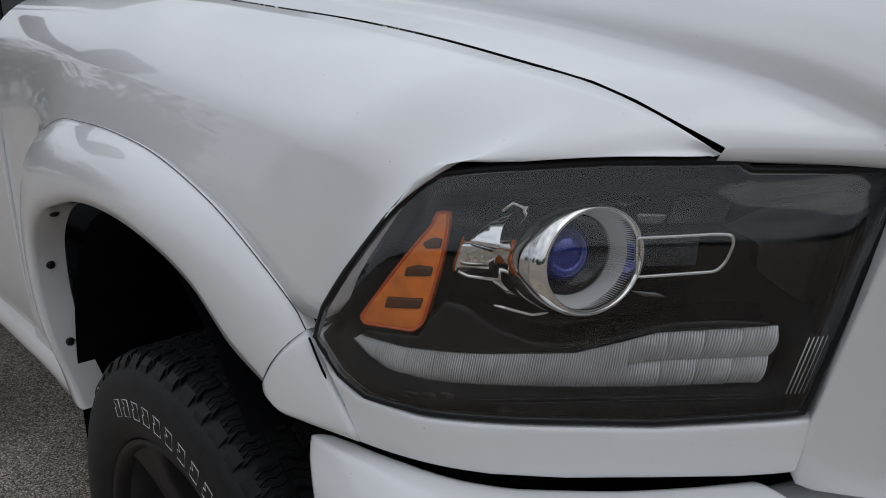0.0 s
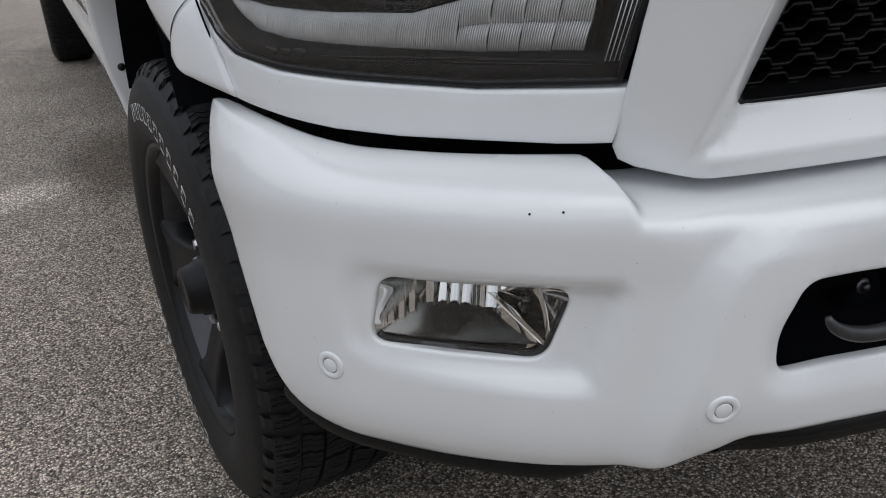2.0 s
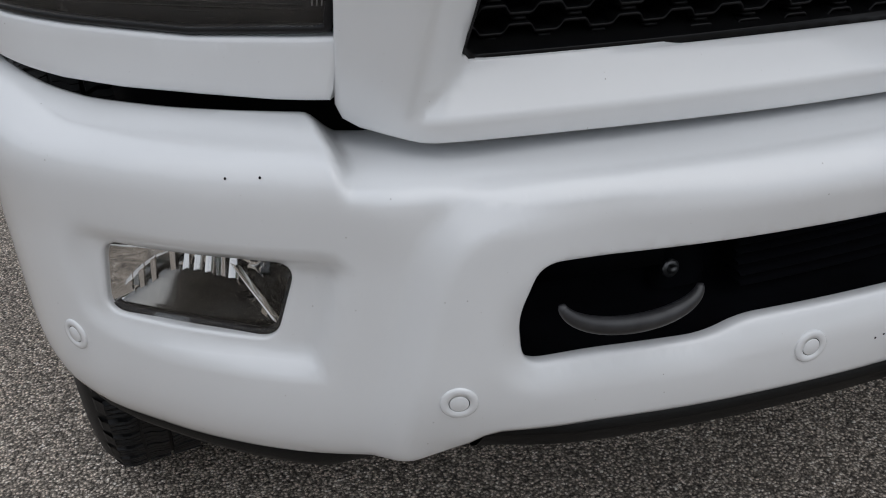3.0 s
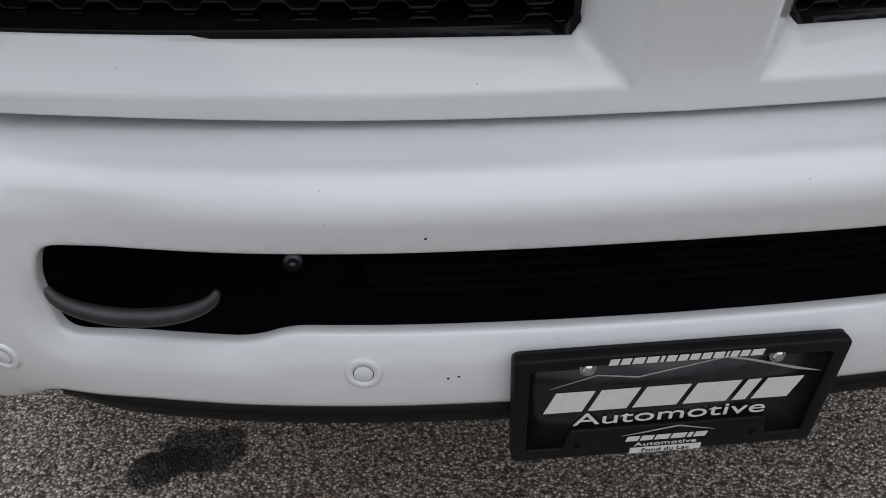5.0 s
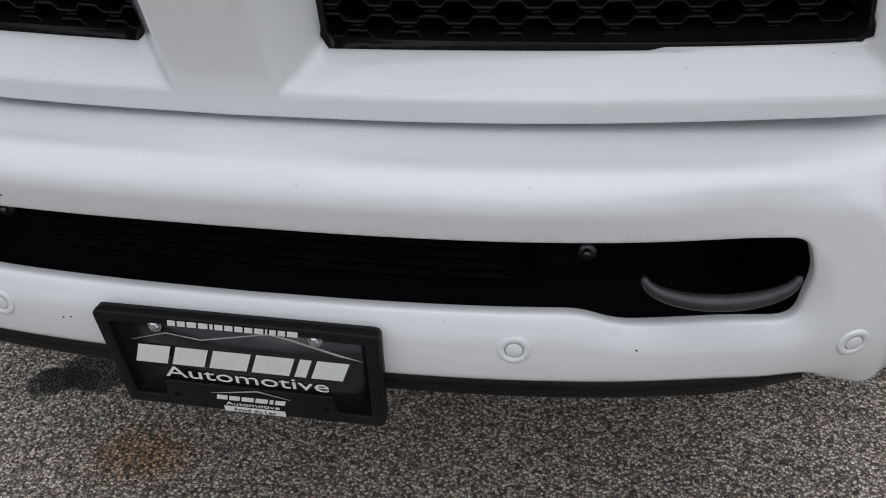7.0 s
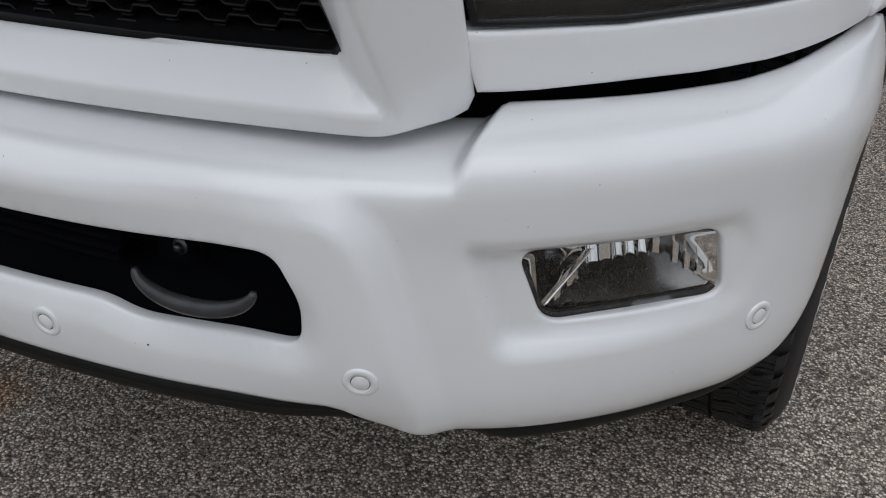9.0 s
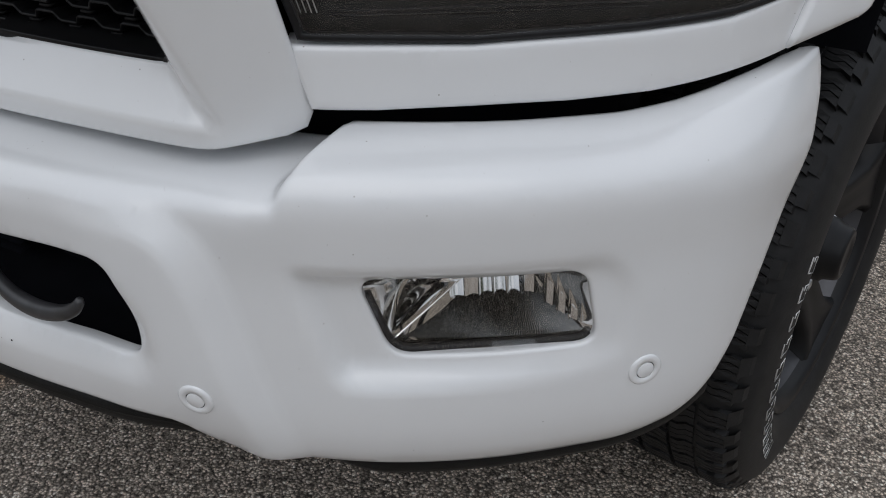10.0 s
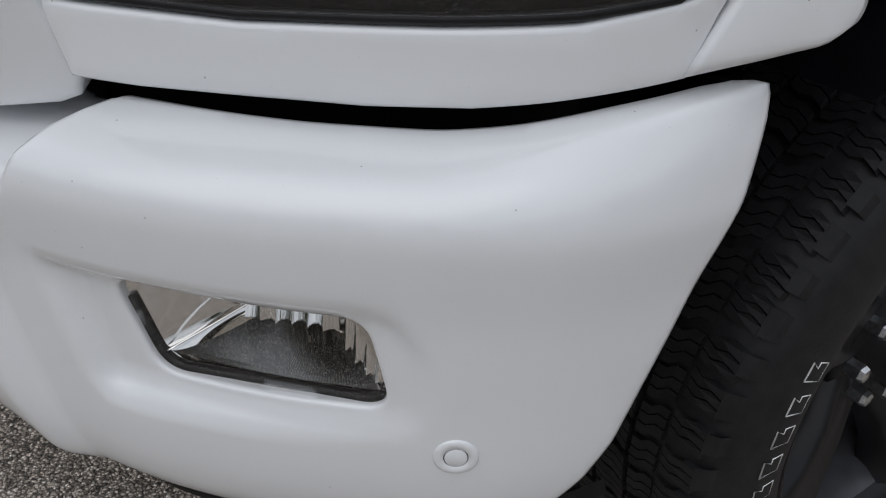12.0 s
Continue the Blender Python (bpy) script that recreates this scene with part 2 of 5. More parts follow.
def sheet(outline, holes, place, step=0.02, edge=0.012, roll=0.006, hole_roll=0.006, depth=0.02, flip=False, more=None):
    """A pressed panel over a flat pattern (u, v): place(u, v) gives its x, y, z. Its rims roll inwards and have depth."""
    from mathutils.geometry import delaunay_2d_cdt
    rings = [dense(outline, edge)] + [dense(h, edge) for h in holes]
    radii = [roll] + [hole_roll] * len(holes)
    pts, edges = [], []
    for r in rings:
        k = len(pts)
        pts += r
        edges += [(k + i, k + (i + 1) % len(r)) for i in range(len(r))]
    O = np.array(rings[0])
    lo, hi = O.min(0), O.max(0)
    gu, gv = np.meshgrid(np.arange(lo[0], hi[0], step), np.arange(lo[1], hi[1], step))
    grid = np.stack([gu.ravel(), gv.ravel()], 1)
    ok = inside(grid, rings[0])
    for r, rad in zip(rings, radii):
        ok &= away(grid, r) > max(rad * 1.25, step * 0.35)
    for h in rings[1:]:
        ok &= ~inside(grid, h)
    if more is not None:
        ok &= np.array([np.abs(more - g).sum(1).min() > step * 0.6 for g in grid])
    extra = [grid[ok]]
    if more is not None:
        fine = inside(more, rings[0]) & (away(more, rings[0]) > roll * 1.2)
        for h in rings[1:]:
            fine &= ~inside(more, h) & (away(more, h) > hole_roll * 1.2)
        extra.append(more[fine])
    for r, rad in zip(rings, radii):
        if rad <= 0:
            continue
        R = np.array(r)
        t = np.roll(R, -1, axis=0) - np.roll(R, 1, axis=0)
        t /= np.maximum(np.linalg.norm(t, axis=1), 1e-9)[:, None]
        n = np.stack([-t[:, 1], t[:, 0]], 1)
        for k in (0.12, 0.4, 1.0):
            for g in (1, -1):
                q = R + n * g * rad * k
                fine = inside(q, rings[0])
                for h in rings[1:]:
                    fine &= ~inside(q, h)
                for r2, rad2 in zip(rings, radii):
                    fine &= away(q, r2) > 0.8 * min(rad * k, max(rad2, 1e-4))
                extra.append(q[fine])
    every = np.concatenate([np.array(pts)] + extra)
    v2, _, tris, *_ = delaunay_2d_cdt([Vector(p) for p in every], edges, [], 0, 1e-6)
    v2 = np.array([tuple(p) for p in v2])
    T = np.array([t for t in tris if len(t) == 3])
    mid = v2[T].mean(1)
    keep = inside(mid, rings[0])
    for h in rings[1:]:
        keep &= ~inside(mid, h)
    T = T[keep]
    h = 1e-4
    at = lambda p: np.stack(place(p[:, 0], p[:, 1]), 1)
    P = at(v2)
    n = np.cross(at(v2 + (h, 0)) - at(v2 - (h, 0)), at(v2 + (0, h)) - at(v2 - (0, h)))
    n /= np.maximum(np.linalg.norm(n, axis=1), 1e-12)[:, None]
    if flip:
        n = -n
    for r, rad in zip(rings, radii):
        if rad > 0:
            k = np.clip(1 - away(v2, r) / rad, 0, 1)
            P = P - n * (rad * (1 - np.sqrt(1 - k * k * 0.98)))[:, None]
    bm = bmesh.new()
    V = [bm.verts.new(p) for p in P]
    for t in T:
        t = t[::-1] if flip else t
        try:
            bm.faces.new([V[i] for i in t])
        except ValueError:
            pass
    if depth:
        back, rim = {}, [e for e in bm.edges if len(e.link_faces) == 1]
        index = {v: i for i, v in enumerate(V)}
        for e in rim:
            for v in e.verts:
                if v not in back:
                    back[v] = bm.verts.new(Vector(P[index[v]] - n[index[v]] * depth))
        for e in rim:
            l = e.link_loops[0]
            a, b = l.vert, l.link_loop_next.vert
            bm.faces.new((b, a, back[a], back[b]))
    bmesh.ops.delete(bm, geom=[v for v in bm.verts if not v.link_faces], context="VERTS")
    return bm


def loft(rows, closed=False, cap=False):
    """A skin over rows of points."""
    bm = bmesh.new()
    V = [[bm.verts.new(p) for p in r] for r in rows]
    for a, b in zip(V, V[1:]):
        m = len(a)
        for i in range(m if closed else m - 1):
            bm.faces.new((a[i], a[(i + 1) % m], b[(i + 1) % m], b[i]))
    if cap:
        bm.faces.new(V[0][::-1])
        bm.faces.new(V[-1])
    return bm


def tube(path, radius, n=10, closed=False):
    """A round bar along a path."""
    P = [Vector(p) for p in path]
    rows = []
    for i, p in enumerate(P):
        t = (P[(i + 1) % len(P)] - P[i - 1]) if closed else (P[min(i + 1, len(P) - 1)] - P[max(i - 1, 0)])
        t.normalize()
        a = t.cross(Vector((0, 0.3, 1))).normalized()
        b = a.cross(t)
        r = radius[i] if isinstance(radius, (list, tuple)) else radius
        rows.append([p + r * (math.cos(2 * math.pi * k / n) * a + math.sin(2 * math.pi * k / n) * b) for k in range(n)])
    if closed:
        rows.append(rows[0])
    bm = loft(rows, closed=True, cap=not closed)
    bmesh.ops.remove_doubles(bm, verts=bm.verts[:], dist=1e-6)
    bmesh.ops.recalc_face_normals(bm, faces=bm.faces[:])
    return bm


def turned(profile, n=48, arc=None):
    """A body turned about the x axis from (x, radius) pairs."""
    rows = []
    for k in range(n + 1):
        a = 2 * math.pi * k / n
        rows.append([(x, r * math.cos(a), r * math.sin(a)) for x, r in profile])
    bm = loft(rows)
    bmesh.ops.remove_doubles(bm, verts=bm.verts[:], dist=1e-6)
    bmesh.ops.recalc_face_normals(bm, faces=bm.faces[:])
    return bm


def box(size, at=(0, 0, 0), bevel=0.0, m=None):
    """A bevelled block."""
    bm = bmesh.new()
    bmesh.ops.create_cube(bm, size=1, matrix=(m or Matrix.Identity(4)) @ Matrix.Translation(at) @ Matrix.Diagonal((*size, 1)))
    if bevel:
        bmesh.ops.bevel(bm, geom=bm.edges[:], offset=bevel, segments=2, affect="EDGES", profile=0.5)
    return bm


def slab(outline, place, thick, bevel=0.0):
    """A flat piece cut to an outline; place(u, v, w) gives x, y, z, w running through its thickness."""
    bm = bmesh.new()
    a = [bm.verts.new(place(u, v, 0.0)) for u, v in outline]
    b = [bm.verts.new(place(u, v, thick)) for u, v in outline]
    bm.faces.new(a[::-1])
    bm.faces.new(b)
    for i in range(len(a)):
        j = (i + 1) % len(a)
        bm.faces.new((a[i], a[j], b[j], b[i]))
    bmesh.ops.recalc_face_normals(bm, faces=bm.faces[:])
    if bevel:
        rim = [e for e in bm.edges if all(v in set(b) for v in e.verts)]
        bmesh.ops.bevel(bm, geom=rim, offset=bevel, segments=2, affect="EDGES")
    return bm


def merged(*meshes):
    """Several bmeshes as one."""
    out = bmesh.new()
    for bm in meshes:
        me = bpy.data.meshes.new("piece")
        bm.to_mesh(me)
        bm.free()
        out.from_mesh(me)
        bpy.data.meshes.remove(me)
    return out

# ---- ground: one sheet of worn chip-sealed asphalt ----


def asphalt():
    m = bpy.data.materials.new("worn_asphalt")
    m.use_nodes = True
    nt = m.node_tree
    N, L = nt.nodes, nt.links
    b = N["Principled BSDF"]
    co = N.new("ShaderNodeTexCoord").outputs["Object"]

    def tex(kind, scale, **inputs):
        n = N.new(kind)
        n.inputs["Scale"].default_value = scale
        for key, value in inputs.items():
            n.inputs[key].default_value = value
        L.new(co, n.inputs["Vector"])
        return n

    def ramp(src, stops):
        r = N.new("ShaderNodeValToRGB")
        e = r.color_ramp.elements
        while len(e) < len(stops):
            e.new(0.5)
        for el, (p, c) in zip(e, stops):
            el.position, el.color = p, (*c, 1)
        L.new(src, r.inputs["Fac"])
        return r.outputs["Color"]

    def blend(fac, a, bb, kind="MIX"):
        n = N.new("ShaderNodeMix")
        n.data_type, n.blend_type = "RGBA", kind
        if isinstance(fac, float):
            n.inputs["Factor"].default_value = fac
        else:
            L.new(fac, n.inputs["Factor"])
        L.new(a, n.inputs["A"])
        L.new(bb, n.inputs["B"])
        return n.outputs["Result"]

    warp = tex("ShaderNodeTexNoise", 120, Detail=3.0)
    stones = tex("ShaderNodeTexVoronoi", 175, Randomness=1.0)
    off = N.new("ShaderNodeVectorMath")
    off.operation = "MULTIPLY_ADD"
    off.inputs[1].default_value = (0.0075, 0.0075, 0.0075)
    L.new(warp.outputs["Color"], off.inputs[0])
    L.new(co, off.inputs[2])
    L.new(off.outputs[0], stones.inputs["Vector"])
    tone = N.new("ShaderNodeSeparateColor")
    L.new(stones.outputs["Color"], tone.inputs["Color"])
    chips = ramp(tone.outputs["Red"], [(0.0, (0.10, 0.086, 0.073)), (0.3, (0.34, 0.297, 0.255)), (0.6, (0.58, 0.51, 0.44)), (0.85, (0.84, 0.73, 0.63)), (1.0, (1.0, 0.95, 0.88))])
    gaps = ramp(stones.outputs["Distance"], [(0.0, (1.06, 1.06, 1.06)), (0.38, (0.90, 0.90, 0.90)), (0.62, (0.26, 0.25, 0.24))])
    base = blend(1.0, chips, gaps, "MULTIPLY")
    grit = ramp(tex("ShaderNodeTexNoise", 900, Detail=2.0).outputs["Fac"], [(0.35, (0.5, 0.49, 0.48)), (0.65, (1.6, 1.6, 1.6))])
    base = blend(1.0, base, grit, "MULTIPLY")
    broad = ramp(tex("ShaderNodeTexNoise", 1.3, Detail=6.0, Roughness=0.6).outputs["Fac"], [(0.3, (0.78, 0.77, 0.76)), (0.7, (1.15, 1.13, 1.10))])
    base = blend(1.0, base, broad, "MULTIPLY")
    # oil and damp marks and painted-in light, each with a place and a ragged rim
    rag = tex("ShaderNodeTexNoise", 22, Detail=6.0, Roughness=0.65)
    sep = N.new("ShaderNodeSeparateXYZ")
    L.new(co, sep.inputs[0])

    def mark(x, y, rx, ry, soft):
        d = N.new("ShaderNodeVectorMath")
        d.operation = "DISTANCE"
        mp = N.new("ShaderNodeMapping")
        mp.vector_type = "POINT"
        mp.inputs["Location"].default_value = (-x / rx, -y / ry, 0)
        mp.inputs["Scale"].default_value = (1 / rx, 1 / ry, 0)
        L.new(co, mp.inputs["Vector"])
        L.new(mp.outputs[0], d.inputs[0])
        d.inputs[1].default_value = (0, 0, 0)
        s = N.new("ShaderNodeMath")
        s.operation = "MULTIPLY_ADD"
        L.new(rag.outputs["Fac"], s.inputs[0])
        s.inputs[1].default_value = 1.6
        L.new(d.outputs["Value"], s.inputs[2])
        r = N.new("ShaderNodeMapRange")
        r.inputs["From Min"].default_value, r.inputs["From Max"].default_value = 1.75 + soft, 1.75 - soft
        L.new(s.outputs[0], r.inputs["Value"])
        return r.outputs[0]

    tint = N.new("ShaderNodeRGB")
    for args, color in MARKS:
        tint = N.new("ShaderNodeRGB")
        tint.outputs[0].default_value = (*color, 1)
        mul = N.new("ShaderNodeMix")
        mul.data_type, mul.blend_type = "RGBA", "MULTIPLY"
        L.new(mark(*args), mul.inputs["Factor"])
        L.new(base, mul.inputs["A"])
        L.new(tint.outputs[0], mul.inputs["B"])
        base = mul.outputs["Result"]
    L.new(base, b.inputs["Base Color"])
    b.inputs["Roughness"].default_value = 0.82
    high = N.new("ShaderNodeMapRange")
    high.inputs["From Min"].default_value, high.inputs["From Max"].default_value = 0.0, 0.8
    high.inputs["To Min"].default_value, high.inputs["To Max"].default_value = 1.0, 0.0
    L.new(stones.outputs["Distance"], high.inputs["Value"])
    bp = N.new("ShaderNodeBump")
    bp.inputs["Strength"].default_value, bp.inputs["Distance"].default_value = 1.0, 0.004
    L.new(high.outputs[0], bp.inputs["Height"])
    L.new(bp.outputs["Normal"], b.inputs["Normal"])
    return m


MARKS = [
    ((-0.625, 0.548, 0.088, 0.062, 0.10), (0.20, 0.20, 0.19)),
    ((-0.705, 0.505, 0.060, 0.045, 0.10), (0.25, 0.25, 0.24)),
    ((-0.665, 0.520, 0.080, 0.040, 0.12), (0.35, 0.35, 0.34)),
    ((-0.42, 0.35, 0.09, 0.06, 0.5), (0.80, 0.62, 0.45)),
    # wet patch whose whitish sky sheen is put into its colour
    ((-1.45, 3.28, 0.22, 0.16, 0.5), (1.7, 1.75, 1.8)),
    ((-1.04, 3.55, 0.20, 0.55, 0.35), (0.55, 0.52, 0.48)),
    # open ground on both sides, brightened in colour for its fuller skylight
    ((-1.9, 1.0, 0.7, 1.2, 0.8), (1.25, 1.24, 1.22)),
    ((1.6, 0.8, 0.7, 1.2, 0.8), (1.25, 1.24, 1.22)),
]


def build_ground():
    bm = bmesh.new()
    ring = [0.0, 1.5, 3, 6, 12, 30, 80, 250, 900]
    V = [[bm.verts.new((r * math.cos(2 * math.pi * k / 48), r * math.sin(2 * math.pi * k / 48), 0)) for k in range(48)] for r in ring[1:]]
    c = bm.verts.new((0, 0, 0))
    for k in range(48):
        bm.faces.new((c, V[0][k], V[0][(k + 1) % 48]))
        for a, b2 in zip(V, V[1:]):
            bm.faces.new((a[k], b2[k], b2[(k + 1) % 48], a[(k + 1) % 48]))
    tagged(part("ground", bm, asphalt()), "worn grey chip-sealed asphalt with a dark oil stain", "ground", kind="structure")


build_ground()

# ---- the truck: it faces -y, its middle at x = 0 ----
BEVEL = 0.019
BUMPER = Plan([(0, 0.022), (0.15, 0.024), (0.29, 0.032), (0.45, 0.054), (0.55, 0.0787), (0.60, 0.0992), (0.648, 0.1155), (0.690, 0.135), (0.712, 0.149), (0.76, 0.177), (0.80, 0.204), (0.87, 0.262), (0.93, 0.325), (0.971, 0.374), (1.006, 0.437), (1.025, 0.51), (1.031, 0.56), (1.033, 0.61)])
LAMP = Plan([(0.63, 0.135), (0.66, 0.165), (0.69, 0.195), (0.75, 0.25), (0.82, 0.315), (0.90, 0.39), (0.96, 0.455), (1.0, 0.53), (1.018, 0.60), (1.03, 0.80)])
SHELL = Plan([(0, 0.079), (0.2, 0.083), (0.4, 0.102), (0.52, 0.121), (0.58, 0.132), (0.612, 0.139), (0.630, 0.145), (0.645, 0.156), (0.660, 0.173), (0.678, 0.196), (0.699, 0.223), (0.713, 0.25)])
truck = new("pickup_truck")
tagged(truck, "white heavy-duty pickup truck with black wheels, parked on asphalt", "pickup truck")


def group(name, parent=truck, label=""):
    """A part that is made of pieces of its own."""
    ob = new(name)
    ob.parent = parent
    if label:
        ob["label"] = label
    return ob


# bumper: heights, insets and true heights of its section at the corners and in the middle
V_ROW = np.array([0.49, 0.51, 0.54, 0.57, 0.60, 0.64, 0.66, 0.70, 0.74, 0.76, 0.78, 0.795, 0.81, 0.825, 0.84, 0.87, 0.90, 0.93, 0.98])
CORNER_IN = np.array([0.040, 0.022, 0.008, 0.002, 0.0, 0.0, 0.0, 0.0, 0.0, -0.001, -0.003, -0.004, -0.005, -0.004, 0.004, 0.026, 0.051, 0.079, 0.13])
CORNER_Z = np.array([0.500, 0.515, 0.541, 0.57, 0.60, 0.64, 0.66, 0.70, 0.74, 0.76, 0.78, 0.795, 0.81, 0.827, 0.842, 0.855, 0.863, 0.868, 0.871])
MIDDLE_IN = np.array([0.05, 0.03, 0.015, 0.004, 0.0, 0.0, 0.002, 0.002, -0.002, -0.005, -0.009, -0.012, -0.004, 0.009, 0.022, 0.055, 0.085, 0.115, 0.165])
MIDDLE_Z = np.array([0.500, 0.515, 0.541, 0.57, 0.60, 0.64, 0.66, 0.70, 0.74, 0.76, 0.78, 0.795, 0.811, 0.824, 0.829, 0.833, 0.836, 0.838, 0.841])
V_FINE = np.linspace(0.49, 0.98, 250)


def smooth_row(row):
    r = np.interp(V_FINE, V_ROW, row)
    k = np.ones(9) / 9
    return np.convolve(np.pad(r, 4, "edge"), k, "valid")


C_IN, C_Z, M_IN, M_Z = (smooth_row(r) for r in (CORNER_IN, CORNER_Z, MIDDLE_IN, MIDDLE_Z))
FOG_HOLE = rounded([(0.794, 0.741), (0.826, 0.6565), (1.024, 0.6620), (1.006, 0.745)], 0.022, 7)
FOG_DISH = rounded([(0.735, 0.760), (1.03, 0.766), (1.060, 0.72), (1.056, 0.648), (1.01, 0.634), (0.80, 0.626), (0.770, 0.632)], 0.02)
INTAKE = [(0.362, 0.659), (0.402, 0.645), (0.584, 0.646), (0.588, 0.700), (0.569, 0.754)]
INTAKE_HOLE = rounded(INTAKE + [(-a, b) for a, b in INTAKE][::-1] + [(0.003, 0.6565)], 0.019, 6)


BAND = 0.032
SIDE = [(0.598, 0.788), (0.614, 0.786), (0.629, 0.779), (0.641, 0.766), (0.649, 0.749), (0.655, 0.730), (0.669, 0.675), (0.684, 0.612), (0.701, 0.55), (0.712, 0.50), (0.72, 0.44)]
PANEL = [(0.0, 0.788), *SIDE, (0.0, 0.44)]


def fillet(d, f=0.004):
    return np.where(d < -f, 0, np.where(d < f, (d + f) ** 2 / (4 * f), d))


def bevel_points():
    """Places along the bevel's edges, so that the mesh follows them."""
    line, _ = spline(SIDE, 60)
    t = np.gradient(line, axis=0)
    n = np.stack([-t[:, 1], t[:, 0]], 1) / np.linalg.norm(t, axis=1)[:, None]
    rows = [line + n * e for e in (-0.006, 0.0, 0.006, 0.016, BAND - 0.006, BAND, BAND + 0.006)]
    p = np.concatenate(rows)
    p = p[(p[:, 1] > 0.53) & (p[:, 1] < 0.835)]
    top = [(a, b) for b in (0.778, 0.785, 0.792, 0.799, 0.806, 0.813, 0.820, 0.827, 0.834, 0.841) for a in np.arange(0.006, 0.59, 0.012)]
    end = [(a, b) for b in (0.806, 0.813, 0.820, 0.827, 0.834, 0.841, 0.85) for a in np.arange(0.745, 1.29, 0.012)]
    p = np.concatenate([p, np.array(top), np.array(end)])
    return np.concatenate([p, p * (-1, 1)])


def bumper_at(s, v, more=0.0):
    a = np.abs(s)
    # the middle panel stands proud inside a bevel that rounds from its top into its slanting sides
    w = ease(0.655, 0.70, a)
    flat = np.stack([a, v], 1)
    out = np.where(inside(flat, PANEL), -1, 1) * away(flat, PANEL)
    shift = -BEVEL * (0.45 + 0.55 * ease(0.53, 0.65, v)) * ease(0.50, 0.640, a) * (1 - (fillet(out) - fillet(out - BAND)) / BAND) * ease(0.90, 0.83, v)
    w2 = ease(0.709, 0.720, np.abs(BUMPER.place(s, np.interp(v, V_FINE, C_IN))[0]))
    w = np.where(v > 0.80, w + (w2 - w) * ease(0.80, 0.845, v), w)
    far = ease(1.02, 1.33, a)
    middle = np.interp(v, V_FINE, M_IN)
    middle = middle - np.minimum(middle, 0) * ease(0.30, 0.64, a) - np.clip(middle, 0, 0.008) * ease(0.60, 0.64, v) * ease(0.78, 0.74, v)
    inset = (1 - w) * middle + w * np.interp(v, V_FINE, C_IN) * (1 - 0.6 * far * ease(0.80, 0.84, v)) + shift
    z = (1 - w2) * np.interp(v, V_FINE, M_Z) + w2 * np.interp(v, V_FINE, C_Z)
    z = z + far * (0.7 * np.clip(v - 0.83, 0, 0.06) - 0.5 * np.clip(z - 0.845, 0, 1))
    p = np.stack([a, v], 1)
    dish = np.where(inside(p, FOG_DISH), away(p, FOG_DISH), 0.0)
    inset = inset + (0.018 - 0.012 * np.clip((a - 0.85) / 0.18, 0, 1)) * ease(0.0, 0.022, dish)
    chamfer = np.where(inside(np.stack([s, v], 1), INTAKE_HOLE), 0.024, 0.024 - away(np.stack([s, v], 1), INTAKE_HOLE))
    inset = inset + 0.5 * np.clip(chamfer, 0, 1) * ease(0.742, 0.66, v)
    x, y = BUMPER.place(s, inset + more)
    return x, y, z


def build_bumper():
    right = [(0.0, 0.564), (0.3, 0.565), (0.605, 0.566), (0.620, 0.562), (0.634, 0.551), (0.660, 0.536), (0.69, 0.522), (0.72, 0.515), (0.76, 0.511), (0.82, 0.506), (1.0, 0.500), (1.06, 0.503), (1.10, 0.512), (1.13, 0.525), (1.165, 0.547), (1.190, 0.575), (1.213, 0.61), (1.233, 0.66), (1.252, 0.705), (1.270, 0.75), (1.292, 0.80), (1.310, 0.835), (1.322, 0.860), (1.328, 0.880), (1.327, 0.896), (1.319, 0.914), (1.302, 0.931), (1.27, 0.940), (1.2, 0.939), (1.12, 0.932), (1.05, 0.929), (0.95, 0.930), (0.82, 0.935), (0.79, 0.935), (0.75, 0.935), (0.70, 0.945), (0.65, 0.955), (0.60, 0.96), (0.0, 0.96)]
    outline = right[1:-1] + [(-a, b) for a, b in right[1:-1]][::-1]
    step_points = np.array([(g * (BUMPER.at_x(0.7145) + 0.62 * (np.interp(b, V_FINE, C_IN)) + a), b) for a in np.arange(-0.016, 0.0161, 0.004) for b in np.arange(0.80, 0.94, 0.006) for g in (1, -1)])
    holes = [FOG_HOLE, [(-a, b) for a, b in FOG_HOLE][::-1], INTAKE_HOLE]
    bm = sheet(outline, holes, bumper_at, step=0.010, edge=0.007, roll=0.010, hole_roll=0.004, depth=0.012, more=np.concatenate([step_points, bevel_points()]))
    return part("bumper", bm, PAINT, truck, "white painted steel bumper")


bumper = build_bumper()


def normal_of(fn, s, v):
    h = 1e-4
    at = lambda a, b: np.array([float(k[0]) for k in fn(np.array([a]), np.array([b]))])
    n = np.cross(at(s + h, v) - at(s - h, v), at(s, v + h) - at(s, v - h))
    return Vector(at(s, v)), Vector(n / np.linalg.norm(n))


def seat(place, n, up=(0, 0, 1)):
    """A pose with its x axis along n."""
    n = Vector(n).normalized()
    a = Vector(up).cross(n).normalized()
    b = n.cross(a)
    return Matrix.Translation(place) @ Matrix((n, a, b)).transposed().to_4x4()


def posed(bm, m):
    bmesh.ops.transform(bm, matrix=m, verts=bm.verts[:])
    return bm


